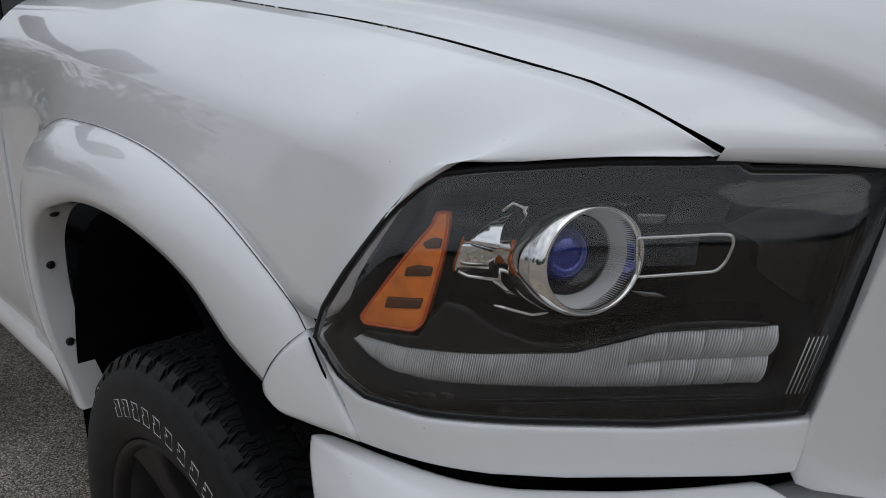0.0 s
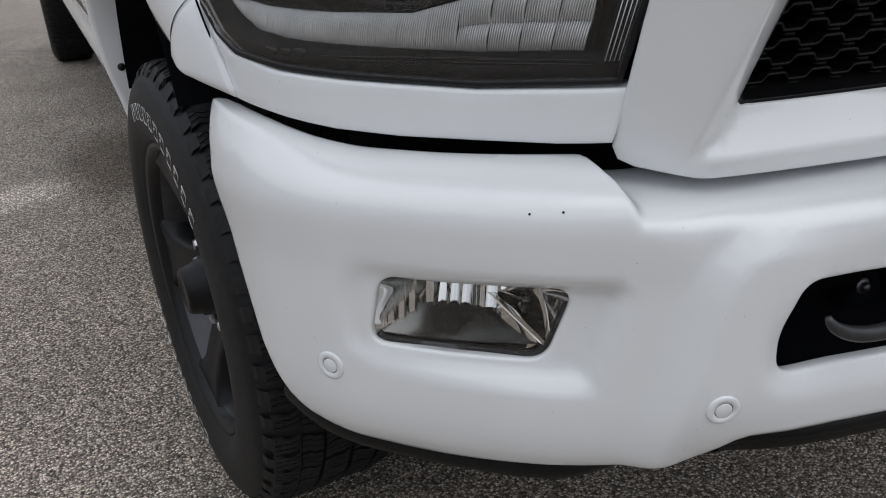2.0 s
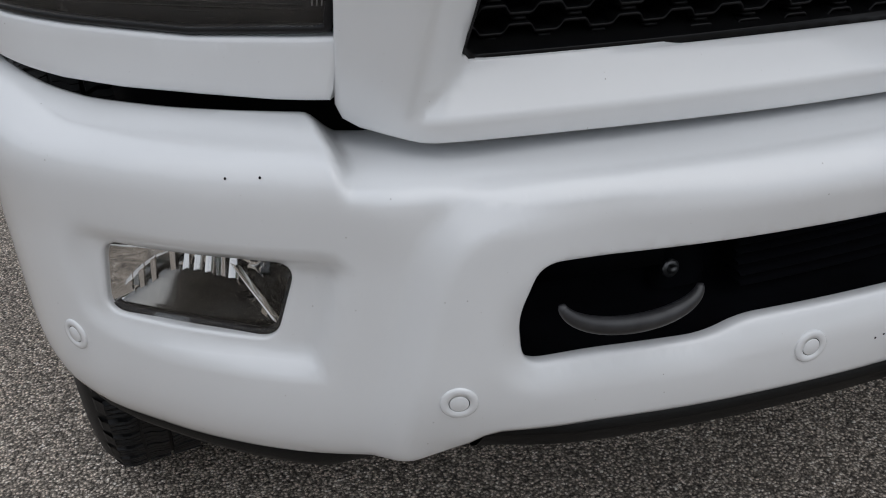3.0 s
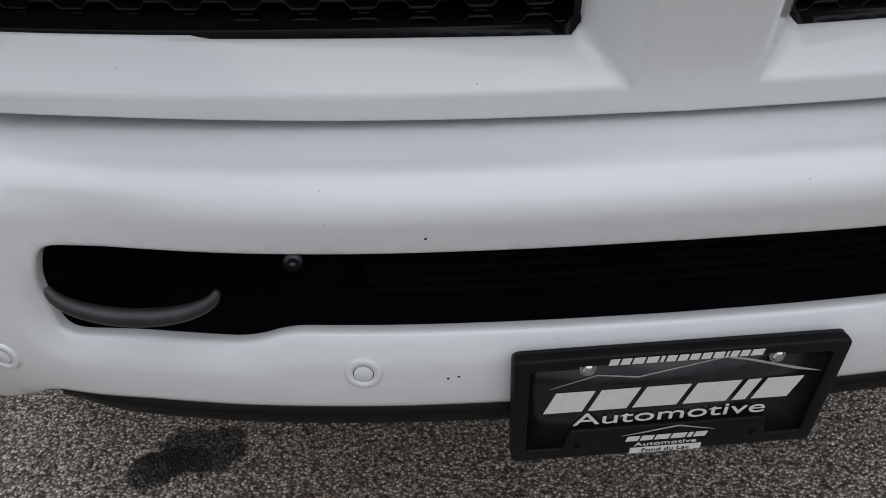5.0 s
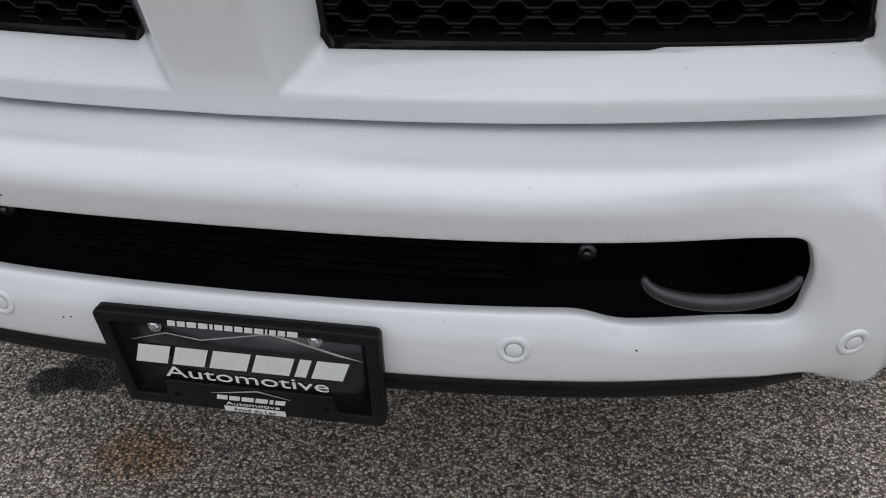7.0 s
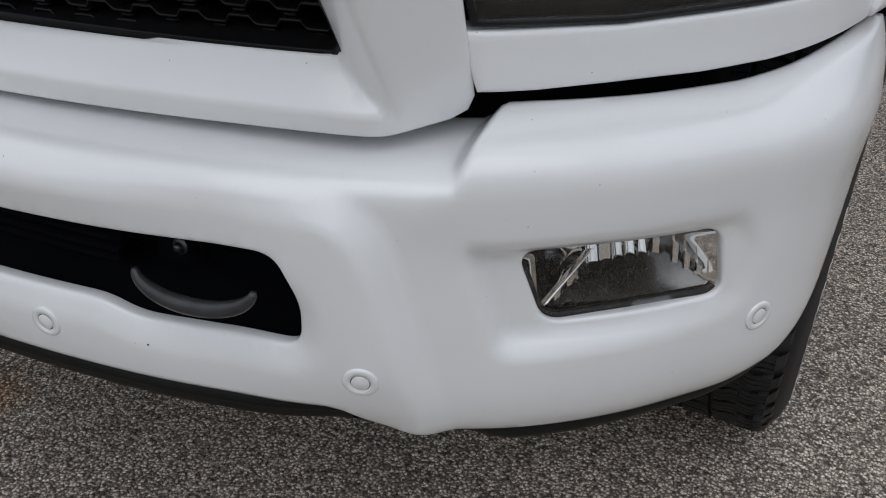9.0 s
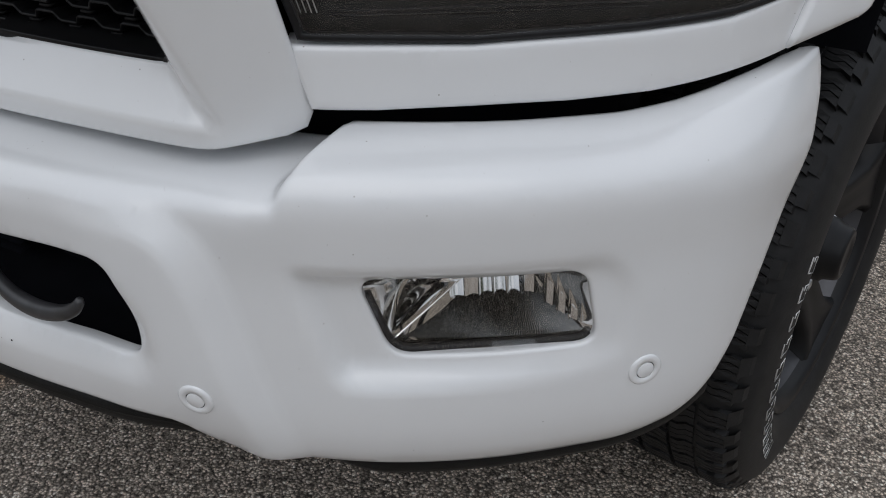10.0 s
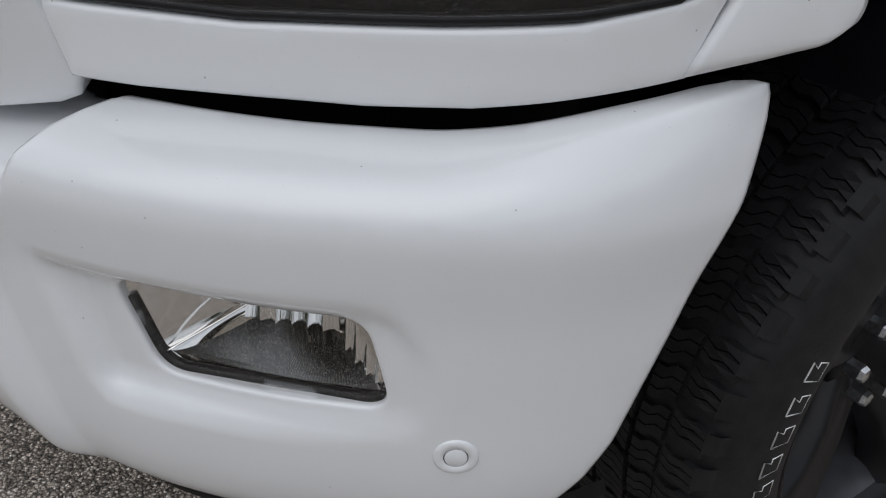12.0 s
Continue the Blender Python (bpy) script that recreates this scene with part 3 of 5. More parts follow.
SENSORS = [(0.294, 0.619), (0.646, 0.619), (1.075, 0.624)]
for side in (1, -1):
    for s, v in SENSORS:
        p, n = normal_of(bumper_at, side * s, v)
        ring = turned([(-0.004, 0.0180), (0.0008, 0.0178), (0.0020, 0.0164), (0.0022, 0.0102), (0.0010, 0.0098)], 40)
        sensor = part("parking_sensor", posed(ring, seat(p, n)), PAINT, bumper, "white round parking sensor")
        groove = turned([(0.0009, 0.0099), (0.0009, 0.0091), (0.0, 0.009)], 32)
        part("groove", posed(groove, seat(p, n)), DARK, sensor)
        button = turned([(0.0, 0.0092), (0.0018, 0.0090), (0.0023, 0.0082), (0.0023, 0.0)], 32)
        part("button", posed(button, seat(p, n)), PAINT, sensor)

# stone chips in the bumper's paint
for a, b in ((-0.838, 0.830), (-0.806, 0.832), (-0.232, 0.772), (-0.215, 0.610), (-0.205, 0.612), (-0.12, 0.612), (0.42, 0.620)):
    p, n = normal_of(bumper_at, a, b)
    part("stone_chip", posed(turned([(0.0003, 0.0013), (0.0006, 0.0009), (0.0006, 0.0)], 7), seat(p, n)), DARK, bumper)

# ---- fog lamps ----


def build_fog_lamp(side):
    lamp = group("fog_lamp", truck, "clear rectangular fog lamp with a chrome reflector")
    rim = np.array(FOG_HOLE)
    mid = rim.mean(0)

    def bowl(u, v):
        p = np.stack([u, v], 1)
        return bumper_at(u, v, 0.012)

    # reflector: a bowl of upright facets above, a ribbed ledge below
    rows = []
    for k in range(9):
        f = k / 8
        row = []
        for (a, b) in dense(FOG_HOLE, 0.006):
            q = np.array([a, b]) + (mid + (0.0, 0.004) - (a, b)) * (0.75 * f) - (mid - (a, b)) * 0.01
            deep = 0.009 + 0.062 * math.sin(f * math.pi / 2)
            x, y, z = bumper_at(np.array([q[0]]), np.array([q[1]]), deep)
            row.append((x[0], y[0], z[0]))
        rows.append(row)
    bm = loft(rows, closed=True)
    bm.faces.new([v for v in bm.verts][-len(rows[-1]):])
    bmesh.ops.recalc_face_normals(bm, faces=bm.faces[:])
    bmesh.ops.reverse_faces(bm, faces=bm.faces[:])
    part("reflector", mirrored(bm, side), CHROME, lamp, "chrome reflector bowl")
    def spot(q, v, d):
        return tuple(float(c[0]) for c in bumper_at(np.array([q]), np.array([v]), d))

    # bright facets along the back of the bowl, leaning back to the sky
    for k in range(8):
        s0 = 0.886 + k * 0.0148
        lean = (0.004, -0.004, 0.002, 0.003, 0.005, -0.010, 0.002, -0.006)[k]
        rows = [[spot(s0 + 0.0142 * i / 3, 0.693 + 0.042 * f, 0.046 + (0.016 + lean) * f + 0.002 * i / 3 + 0.0022 * math.sin(math.pi * i / 3)) for i in range(4)] for f in (0, 0.25, 0.5, 0.75, 1)]
        part("facet", mirrored(loft(rows), side), CHROME, lamp)
    # narrow upright facets at the outer end
    for k in range(4):
        s0 = 0.986 + 0.0100 * k
        rows = [[spot(s0 - 0.006 + 0.0096 * i / 2 + 0.002 * f, 0.676 + 0.062 * f, 0.034 - 0.007 * k + 0.004 * (i % 2) + 0.010 * f) for i in range(3)] for f in (0, 0.5, 1)]
        part("facet", mirrored(loft(rows), side), CHROME, lamp)
    # ribbed shelf: a dark trapezium of fine flutes that run from front to back
    rows = []
    for k in range(13):
        f = k / 12
        ends = (0.832 + 0.066 * f**0.8, 1.014 - 0.030 * f)
        rows.append([spot(ends[0] + (ends[1] - ends[0]) * i / 150, 0.669 + 0.030 * f - 0.006 * f * (2 * i / 150 - 1) ** 2 + 0.0011 * (i % 2), 0.013 + 0.041 * f) for i in range(151)])
    part("ribbed_shelf", mirrored(loft(rows), side), SHELF, lamp, "finely ribbed lower reflector", smooth=False)
    # bright diagonal strip between shelf and cone
    rows = [[spot(0.820 + 0.066 * f + 0.013 * e, 0.669 + 0.038 * f + 0.004 * e, 0.012 + 0.040 * f - 0.003 * math.sin(math.pi * e)) for e in (0, 0.33, 0.66, 1)] for f in np.linspace(0, 1, 12)]
    bm = loft(rows)
    bmesh.ops.reverse_faces(bm, faces=bm.faces[:])
    part("strip", mirrored(bm, side), CHROME, lamp)
    # smooth cone beside the shelf
    cone = [[tuple(float(c[0]) for c in bumper_at(np.array([0.803 + 0.05 * u + 0.012 * math.sin(3 * u) * w]), np.array([0.735 - 0.055 * w]), 0.016 + 0.05 * math.sin(math.pi * 0.5 * u))) for w in np.linspace(0, 1, 8)] for u in np.linspace(0, 1, 10)]
    part("cone", mirrored(loft(cone), side), CHROME, lamp)
    trim = [tuple(float(c[0]) for c in bumper_at(np.array([a]), np.array([b]), 0.0150)) for a, b in dense(FOG_HOLE, 0.008)]
    part("gasket", mirrored(tube(trim, 0.0022, 8, closed=True), side), BLACK, lamp, "black rubber gasket")
    low = [tuple(float(c[0]) for c in bumper_at(np.array([a]), np.array([b]), 0.0120)) for a, b in FOG_HOLE[7:21]]
    part("lower_gasket", mirrored(tube(low, 0.0052, 8), side), BLACK, lamp, "thick black rubber gasket along the foot")
    lens = sheet(FOG_HOLE, [], lambda u, v: bumper_at(u, v, 0.0045), step=0.02, edge=0.01, roll=0.0, depth=0)
    part("lens", mirrored(lens, side), FOG_LENS, lamp, "clear lens")


for side in (1, -1):
    build_fog_lamp(side)

# ---- air intake behind the bumper ----


def across(points):
    """Points given by distance along the bumper, height and inset."""
    return [tuple(float(c[0]) for c in bumper_at(np.array([s]), np.array([v]), d)) for s, v, d in points]


def build_intake():
    ss = np.linspace(-0.64, 0.64, 60)
    # added near-black sheet: the deep shade inside the intake, put in as a panel
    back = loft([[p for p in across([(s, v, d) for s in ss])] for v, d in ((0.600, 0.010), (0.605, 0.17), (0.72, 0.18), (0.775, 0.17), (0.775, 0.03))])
    part("intake_shadow_panel", back, DARK, truck, "added near-black panel for the shade behind the air intake")
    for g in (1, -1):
        # added end caps that close off the view and read as shade
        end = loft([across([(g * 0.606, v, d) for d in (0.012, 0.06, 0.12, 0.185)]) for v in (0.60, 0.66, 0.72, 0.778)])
        part("intake_end_shade_panel", end, DARK, truck, "added near-black panel for the shade at the end of the air intake")
    grille = group("intake_grille", truck, "black slatted lower air intake")
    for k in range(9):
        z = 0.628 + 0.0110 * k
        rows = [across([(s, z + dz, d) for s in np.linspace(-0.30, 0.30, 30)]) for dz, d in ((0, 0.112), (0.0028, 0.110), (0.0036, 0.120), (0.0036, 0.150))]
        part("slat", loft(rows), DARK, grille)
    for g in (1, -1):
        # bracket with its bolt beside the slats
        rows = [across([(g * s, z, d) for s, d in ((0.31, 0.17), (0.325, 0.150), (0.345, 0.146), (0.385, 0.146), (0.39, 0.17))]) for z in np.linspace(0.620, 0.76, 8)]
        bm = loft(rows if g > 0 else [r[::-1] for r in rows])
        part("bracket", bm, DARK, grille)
        p = Vector((g * 0.363, 0.168, 0.656))
        head = turned([(-0.006, 0.006), (0.004, 0.0055), (0.0065, 0.004), (0.0068, 0.0)], 6)
        washer = turned([(-0.004, 0.0), (-0.004, 0.0105), (-0.001, 0.0105), (-0.0005, 0.005)], 24)
        part("bolt", posed(merged(head, washer), seat(p, (0, -1, 0.1))), DULL_STEEL, grille, "grey bolt with a washer")
        # tow hook: a thick bar bent forwards
        qs = np.linspace(0.0, math.pi, 28)
        path = [(g * (0.488 + 0.071 * math.cos(q)), 0.054 - 0.008 * math.sin(q), 0.717 + 0.007 * math.cos(q) - 0.026 * math.sin(q)) for q in qs]
        bm = tube(path, [0.0030 + 0.0058 * math.sin(q) ** 0.7 for q in qs], 12)
        hook = part("tow_hook", bm, HOOK, truck, "black steel tow hook")
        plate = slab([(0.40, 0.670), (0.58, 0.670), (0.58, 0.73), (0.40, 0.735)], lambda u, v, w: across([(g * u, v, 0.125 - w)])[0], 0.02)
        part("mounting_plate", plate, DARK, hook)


build_intake()

# ---- black strips under the bumper ----


def build_strips():
    ss = np.linspace(-0.614, 0.614, 70)
    prof = [(0.576, 0.020), (0.572, 0.006), (0.560, 0.004), (0.556, 0.010), (0.548, 0.012), (0.538, 0.016), (0.529, 0.026), (0.526, 0.05), (0.526, 0.12)]
    rows = []
    for v, d in prof:
        row = []
        for q in ss:
            # the ends run out along the painted edge
            s = q * (1 + max(0.0, 0.572 - v) * 0.75)
            k = ease(0.614, 0.56, np.array([abs(q)]))[0]
            x, y = BUMPER.place(np.array([s]), np.array([d + (1 - k) * (0.003 + 0.1 * max(0.0, 0.56 - v))]))
            row.append((x[0], y[0], v - (1 - k) * 0.003))
        rows.append(row)
    part("lower_strip", loft(rows[::-1]), TRIM, truck, "black textured strip below the bumper")
    for g in (1, -1):
        rows = []
        for v, d in [(0.52, 0.036), (0.508, 0.030), (0.496, 0.032), (0.482, 0.042), (0.474, 0.06), (0.472, 0.12)]:
            row = []
            for s in np.linspace(0.705, 1.24, 50):
                x, y = BUMPER.place(np.array([s]), np.array([d]))
                row.append((x[0], y[0], v + 0.030 * ease(0.82, 0.70, np.array([s]))[0]))
            rows.append(row)
        part("corner_valance", mirrored(loft(rows[::-1]), g), TRIM, truck, "black valance under the bumper corner")


build_strips()

# ---- grille surround ----


def chamfer_y(z):
    return -0.30 * (z - 0.87)


R_OPEN = [(0.612, 0.921), (0.603, 0.96), (0.586, 1.046), (0.580, 1.052), (0.10, 1.052), (0.094, 1.046), (0.092, 0.913), (0.099, 0.906), (0.605, 0.914)]
R_UPPER = [(0.548, 1.125), (0.545, 1.20), (0.535, 1.26), (0.10, 1.28), (0.094, 1.27), (0.094, 1.13), (0.10, 1.122), (0.54, 1.118)]
OPENINGS = [[(g * a, b) for a, b in o][::g] for o in (R_OPEN, R_UPPER) for g in (1, -1)]


def mitre(a, z):
    """How far a place lies outside the nearest opening, with square corners."""
    low = np.maximum.reduce([a - (0.612 - 0.19 * (z - 0.918)), 0.092 - a, 0.911 - z, z - 1.052])
    high = np.maximum.reduce([a - (0.548 - 0.08 * (z - 1.12)), 0.094 - a, 1.120 - z, z - 1.275])
    return np.maximum(np.minimum(low, high), 0)


def shell_at(s, z, more=0.0):
    p = np.stack([s, z], 1)
    d = mitre(np.abs(s), z)
    k = np.clip(d / 0.041, 0, 2)
    inset = (0.036 + 0.018 * ease(0.60, 0.10, np.abs(s))) * (1 - np.where(k < 0.93, k, np.where(k > 1.07, 1.0, k - (k - 0.93) ** 2 / 0.28)))
    inset = inset + 0.055 * np.clip((z - 1.22) / 0.1, 0, None) ** 1.5
    lean = 0.0 - 0.30 * (z - 0.87)
    x, y = SHELL.place(s, inset + more)
    return x, y + lean, z + np.zeros_like(x)


SEAM = [(0.722, 1.215), (0.708, 1.250), (0.688, 1.285), (0.655, 1.312), (0.60, 1.326), (0.3, 1.340), (0.0, 1.345)]


def build_shell():
    e = SHELL.s[-1]
    right = [(0.0, 0.8405), (0.3, 0.843), (0.5, 0.8463), (0.62, 0.848), (0.648, 0.848), (0.685, 0.852), (0.712, 0.855), (0.731, 0.862), (0.740, 0.876), (0.740, 0.895), (0.738, 1.0), (0.734, 1.10), (0.729, 1.186)] + SEAM
    outline = right + [(-a, b) for a, b in right[1:-1]][::-1]
    crease = []
    for e in (0.036, 0.0405, 0.045):
        for x in np.arange(0.092 - e, 0.612 + e, 0.007):
            crease += [(x, 0.911 - e), (x, 1.052 + e)]
        for z in np.arange(0.911 - e, 1.052 + e, 0.007):
            crease += [(0.092 - e, z), (0.612 - 0.19 * (z - 0.918) + e, z)]
    crease = np.array([(g * a, b) for a, b in crease for g in (1, -1)])
    bm = sheet(outline, OPENINGS, shell_at, step=0.010, edge=0.008, roll=0.005, hole_roll=0.003, depth=0.045, more=crease)
    return part("grille_surround", bm, PAINT, truck, "white painted grille surround with a cross bar")


shell = build_shell()


def build_grille():
    grille = group("grille", truck, "black honeycomb grille insert")
    ss = np.linspace(-0.62, 0.62, 50)
    back = loft([[tuple(float(c[0]) for c in shell_at(np.array([s]), np.array([z]), 0.115)) for s in ss] for z in (0.86, 1.3)])
    part("backing", back, DARK, grille)
    for o in OPENINGS:
        c = np.mean(o, axis=0)
        wide = np.ptp(np.array(o)[:, 0])
        grow = lambda e: [tuple(c + (np.array(q) - c) * (1 + 2 * e / wide, 1 + 2 * e / 0.145)) for q in o]
        rim = sheet(grow(0.003), [grow(-0.005)], lambda u, v: shell_at(u, v, 0.0045), step=0.02, edge=0.012, roll=0, hole_roll=0.002, depth=0.05)
        part("insert_rim", rim, GRILLE, grille)
    pitch, rise = 0.0505, 0.0174
    for g in (1, -1):
        for low, high, s_end in ((0.905, 1.065, 0.60), (1.112, 1.29, 0.56)):
            n = int((high - low) / rise) + 1
            for k in range(n):
                z0 = low + 0.0105 + k * rise
                rows = []
                shift = 0.5 * (k % 2)
                xs, zs = [], []
                u = 0.088
                i = 0
                while u < s_end:
                    ph = (u / pitch + shift) % 1.0
                    w = np.interp(ph, [0, 0.20, 0.30, 0.5, 0.70, 0.80, 1.0], [-1, -1, 1, 1, 1, -1, -1])
                    xs.append(u)
                    zs.append(z0 + 0.0037 * w)
                    u += pitch / 24
                for dz, d in ((-0.0022, 0.098), (-0.0019, 0.0645), (-0.0008, 0.062), (0.0008, 0.062), (0.0019, 0.0645), (0.0022, 0.098)):
                    rows.append([tuple(float(c[0]) for c in FLAT_SHELL(g * a, b + dz, d)) for a, b in zip(xs, zs)])
                bm = loft(rows if g > 0 else [r[::-1] for r in rows])
                tabs = []
                for i in range(1, int(0.62 / pitch) + 1):
                    u = (i + 0.5 - shift) * pitch
                    if 0.10 < u < s_end - 0.015:
                        o = [(u - 0.0065, z0 + 0.0075), (u + 0.0065, z0 + 0.0075), (u + 0.0050, z0 + 0.0102), (u - 0.0050, z0 + 0.0102)]
                        tabs.append(slab(o, lambda a, b, q: tuple(float(c[0]) for c in FLAT_SHELL(g * a, b, 0.083 - q)), 0.018))
                part("grille_bar", merged(bm, *tabs), GRILLE, grille)


def FLAT_SHELL(s, z, d):
    x, y = SHELL.place(np.array([s]), np.array([d]))
    return x, y - 0.30 * (z - 0.87), np.array([z])


build_grille()

# ---- headlights ----
H_OUT = [(0.060, 0.945), (0.20, 0.939), (0.34, 0.945), (0.427, 0.952), (0.490, 0.962), (0.520, 0.982), (0.546, 1.020), (0.527, 1.055), (0.495, 1.095), (0.447, 1.150), (0.415, 1.182), (0.398, 1.191), (0.348, 1.194), (0.243, 1.195), (0.148, 1.192), (0.138, 1.184), (0.04, 1.180), (0.024, 1.178)]
L0 = LAMP.at_x(0.66)
LAMP_EDGE = [(a + L0, b) for a, b in H_OUT]


def lamp_at(s, z, more=0.0):
    """The face of the headlights; s runs from its inner end."""
    top = np.clip((z - 0.95) / 0.24, 0, 1.2)
    bulge = -0.010 * np.sin(np.pi * np.clip(top, 0, 1)) * ease(0.0, 0.10, s - L0)
    fore = 0.045 * ease(0.30, 0.0, s - L0) * top
    x, y = LAMP.place(s, more + bulge + 0.007 * ease(0.09, 0.02, s - L0))
    return x - 0.012 * top * ease(0.25, 0.0, s - L0), y - fore, z + np.zeros_like(x)


def on_lamp(a, z, d):
    return tuple(float(c[0]) for c in lamp_at(np.array([a + L0]), np.array([z]), d))


def lamp_sheet(outline, d, tilt=0.0, **kw):
    foot = min(b for a, b in outline)
    return sheet([(a + L0, b) for a, b in outline], [], lambda u, v: lamp_at(u, v, d + tilt * (v - foot)), **kw)


def build_headlight(side):
    lamp = group("headlight", truck, "black headlight with a chrome projector and a clear light strip")

    def deep(u, v):
        p = np.stack([u, v], 1)
        d = away(p, LAMP_EDGE)
        more = 0.012 + 0.055 * ease(0.0, 0.04, d - 0.012)
        strip = ease(1.018, 1.030, v) * 0.02
        return lamp_at(u, v, more + strip)

    part("housing", mirrored(sheet(LAMP_EDGE, [], deep, step=0.008, edge=0.008, roll=0, depth=0), side), HOUSING_BACK, lamp, "dark inner housing")
    def face(u, v):
        top = np.clip((v - 0.95) / 0.245, 0, 1)
        d = away(np.stack([u, v], 1), LAMP_EDGE)
        # it leans out to two thirds of its height, then rounds back
        swell = -0.10 * np.log(np.exp(-top / 0.072) + np.exp(-(1 - top) / 0.028))
        return lamp_at(u, v, -0.027 * np.clip(swell, 0, 1) * ease(0.0, 0.03, d))

    part("lens", mirrored(sheet(LAMP_EDGE, [], face, step=0.010, edge=0.008, roll=0.004, depth=0.012), side), LENS, lamp, "clear lens")
    rim = [on_lamp(a, b, 0.004) for a, b in dense(H_OUT, 0.01)]
    part("seal", mirrored(tube(rim, 0.0042, 8, closed=True), side), BLACK, lamp, "black rubber seal")
    top = [on_lamp(a, b + 0.006, 0.014) for a, b in H_OUT[-6:]]
    part("upper_seal", mirrored(tube(top, 0.0065, 8), side), DARK, lamp, "dark seal along the top")
    # amber side reflector with steps whose shade is put into a darker amber
    amber = [(0.437, 1.031), (0.497, 1.034), (0.501, 1.041), (0.456, 1.090), (0.430, 1.118), (0.409, 1.138), (0.402, 1.151), (0.390, 1.151), (0.391, 1.138), (0.400, 1.103), (0.425, 1.040)]
    marker = part("side_reflector", mirrored(lamp_sheet(rounded(amber, 0.004), 0.028, step=0.006, edge=0.006, roll=0.003, depth=0.02), side), AMBER, lamp, "amber side reflector")
    part("red_edge", mirrored(tube([on_lamp(a, b, 0.0285) for a, b in rounded(amber, 0.004)], 0.0017, 6, closed=True), side), AMBER_EDGE, marker, "deep orange rim")
    for o in ([(0.420, 1.122), (0.407, 1.1275), (0.397, 1.126), (0.400, 1.1165), (0.416, 1.1165)], [(0.439, 1.097), (0.426, 1.100), (0.409, 1.098), (0.412, 1.089), (0.442, 1.088)], [(0.463, 1.066), (0.422, 1.066), (0.427, 1.055), (0.468, 1.054)]):
        part("step", mirrored(lamp_sheet(rounded(o, 0.002), 0.0255, step=0.01, edge=0.01, roll=0.002, depth=0.008), side), AMBER_DARK, marker)
    # projector in an oval ring
    c = Vector((0.847, 0.347, 1.106))
    axis = Vector((0.13, -1.0, 0.02)).normalized()
    m = seat(c, axis)
    oval = m @ Matrix.Diagonal((1.0, 1.15, 0.97, 1.0))
    ring = turned([(-0.095, 0.0440), (-0.078, 0.0520), (-0.052, 0.0545), (-0.040, 0.0550), (-0.034, 0.0568), (-0.028, 0.0578), (-0.008, 0.0572), (0.004, 0.0562), (0.0115, 0.0542), (0.0150, 0.0520), (0.0155, 0.0500), (0.0140, 0.0482), (0.010, 0.0476), (-0.002, 0.0460)], 72)
    projector = part("projector_ring", mirrored(posed(ring, oval), side), CHROME, lamp, "oval chrome projector ring")
    rows = []
    for k in range(241):
        a = 2 * math.pi * k / 240
        e = 0.0030 * (k % 2)
        rows.append([(x, (r + e) * math.cos(a), (r + e) * math.sin(a)) for x, r in ((0.010, 0.0475), (-0.006, 0.0440), (-0.022, 0.0400))])
    part("ribbed_cone", mirrored(posed(loft(rows), oval), side), CONE, projector, smooth=False)
    part("collar", mirrored(posed(turned([(-0.021, 0.0418), (-0.024, 0.0400), (-0.032, 0.0340), (-0.032, 0.0270), (-0.036, 0.0260)], 48), oval), side), GLOSS_BLACK, projector)
    ball = turned([(-0.038 + 0.024 * math.sin(math.radians(t)), 0.0300 * math.cos(math.radians(t))) for t in range(0, 91, 9)], 48)
    part("projector_lens", mirrored(posed(ball, m), side), BLUE, projector, "blue-tinted glass projector lens")
    # chrome shroud blades outboard of the ring
    for o, d, tilt in (([(0.379, 1.119), (0.330, 1.114), (0.327, 1.083), (0.393, 1.086), (0.391, 1.096)], 0.046, -0.5), ([(0.371, 1.124), (0.363, 1.134), (0.350, 1.143), (0.318, 1.152), (0.300, 1.150), (0.308, 1.128), (0.318, 1.118), (0.345, 1.119)], 0.018, 0.7), ([(0.352, 1.078), (0.330, 1.078), (0.316, 1.058), (0.338, 1.060)], 0.046, -0.3)):
        part("shroud_blade", mirrored(lamp_sheet(rounded(o, 0.004), d, tilt, step=0.006, edge=0.005, roll=0.004, depth=0.03), side), CHROME, lamp, "chrome shroud blade")
    for line in ([(0.338, 1.1495), (0.327, 1.1565), (0.317, 1.1515), (0.311, 1.1515), (0.289, 1.159)], [(0.340, 1.1155), (0.378, 1.1205)], [(0.342, 1.0815), (0.375, 1.0870), (0.384, 1.092)], [(0.350, 1.0565), (0.338, 1.053), (0.313, 1.0455), (0.297, 1.048)]):
        part("chrome_line", mirrored(tube([on_lamp(p, q, 0.034) for p, q in line], 0.0019, 6), side), CHROME, lamp)
    # chrome-rimmed slot inboard of the ring
    slot = [(0.216, 1.1185), (0.150, 1.1205), (0.140, 1.1195), (0.138, 1.111), (0.143, 1.093), (0.150, 1.0845), (0.216, 1.0805)]
    part("slot_rim", mirrored(tube([on_lamp(a, b, 0.036) for a, b in rounded(slot, 0.004, 4)], 0.0019, 8, closed=True), side), CHROME, lamp, "thin chrome slot outline")
    # finely ribbed reflectors above, in and below the slot
    for (a0, a1, z0, z1, d, slant) in ((0.145, 0.190, 1.128, 1.153, 0.050, -0.010), (0.165, 0.212, 1.088, 1.118, 0.046, -0.004), (0.166, 0.194, 1.072, 1.082, 0.050, 0.004)):
        n = int((a1 - a0) / 0.0011)
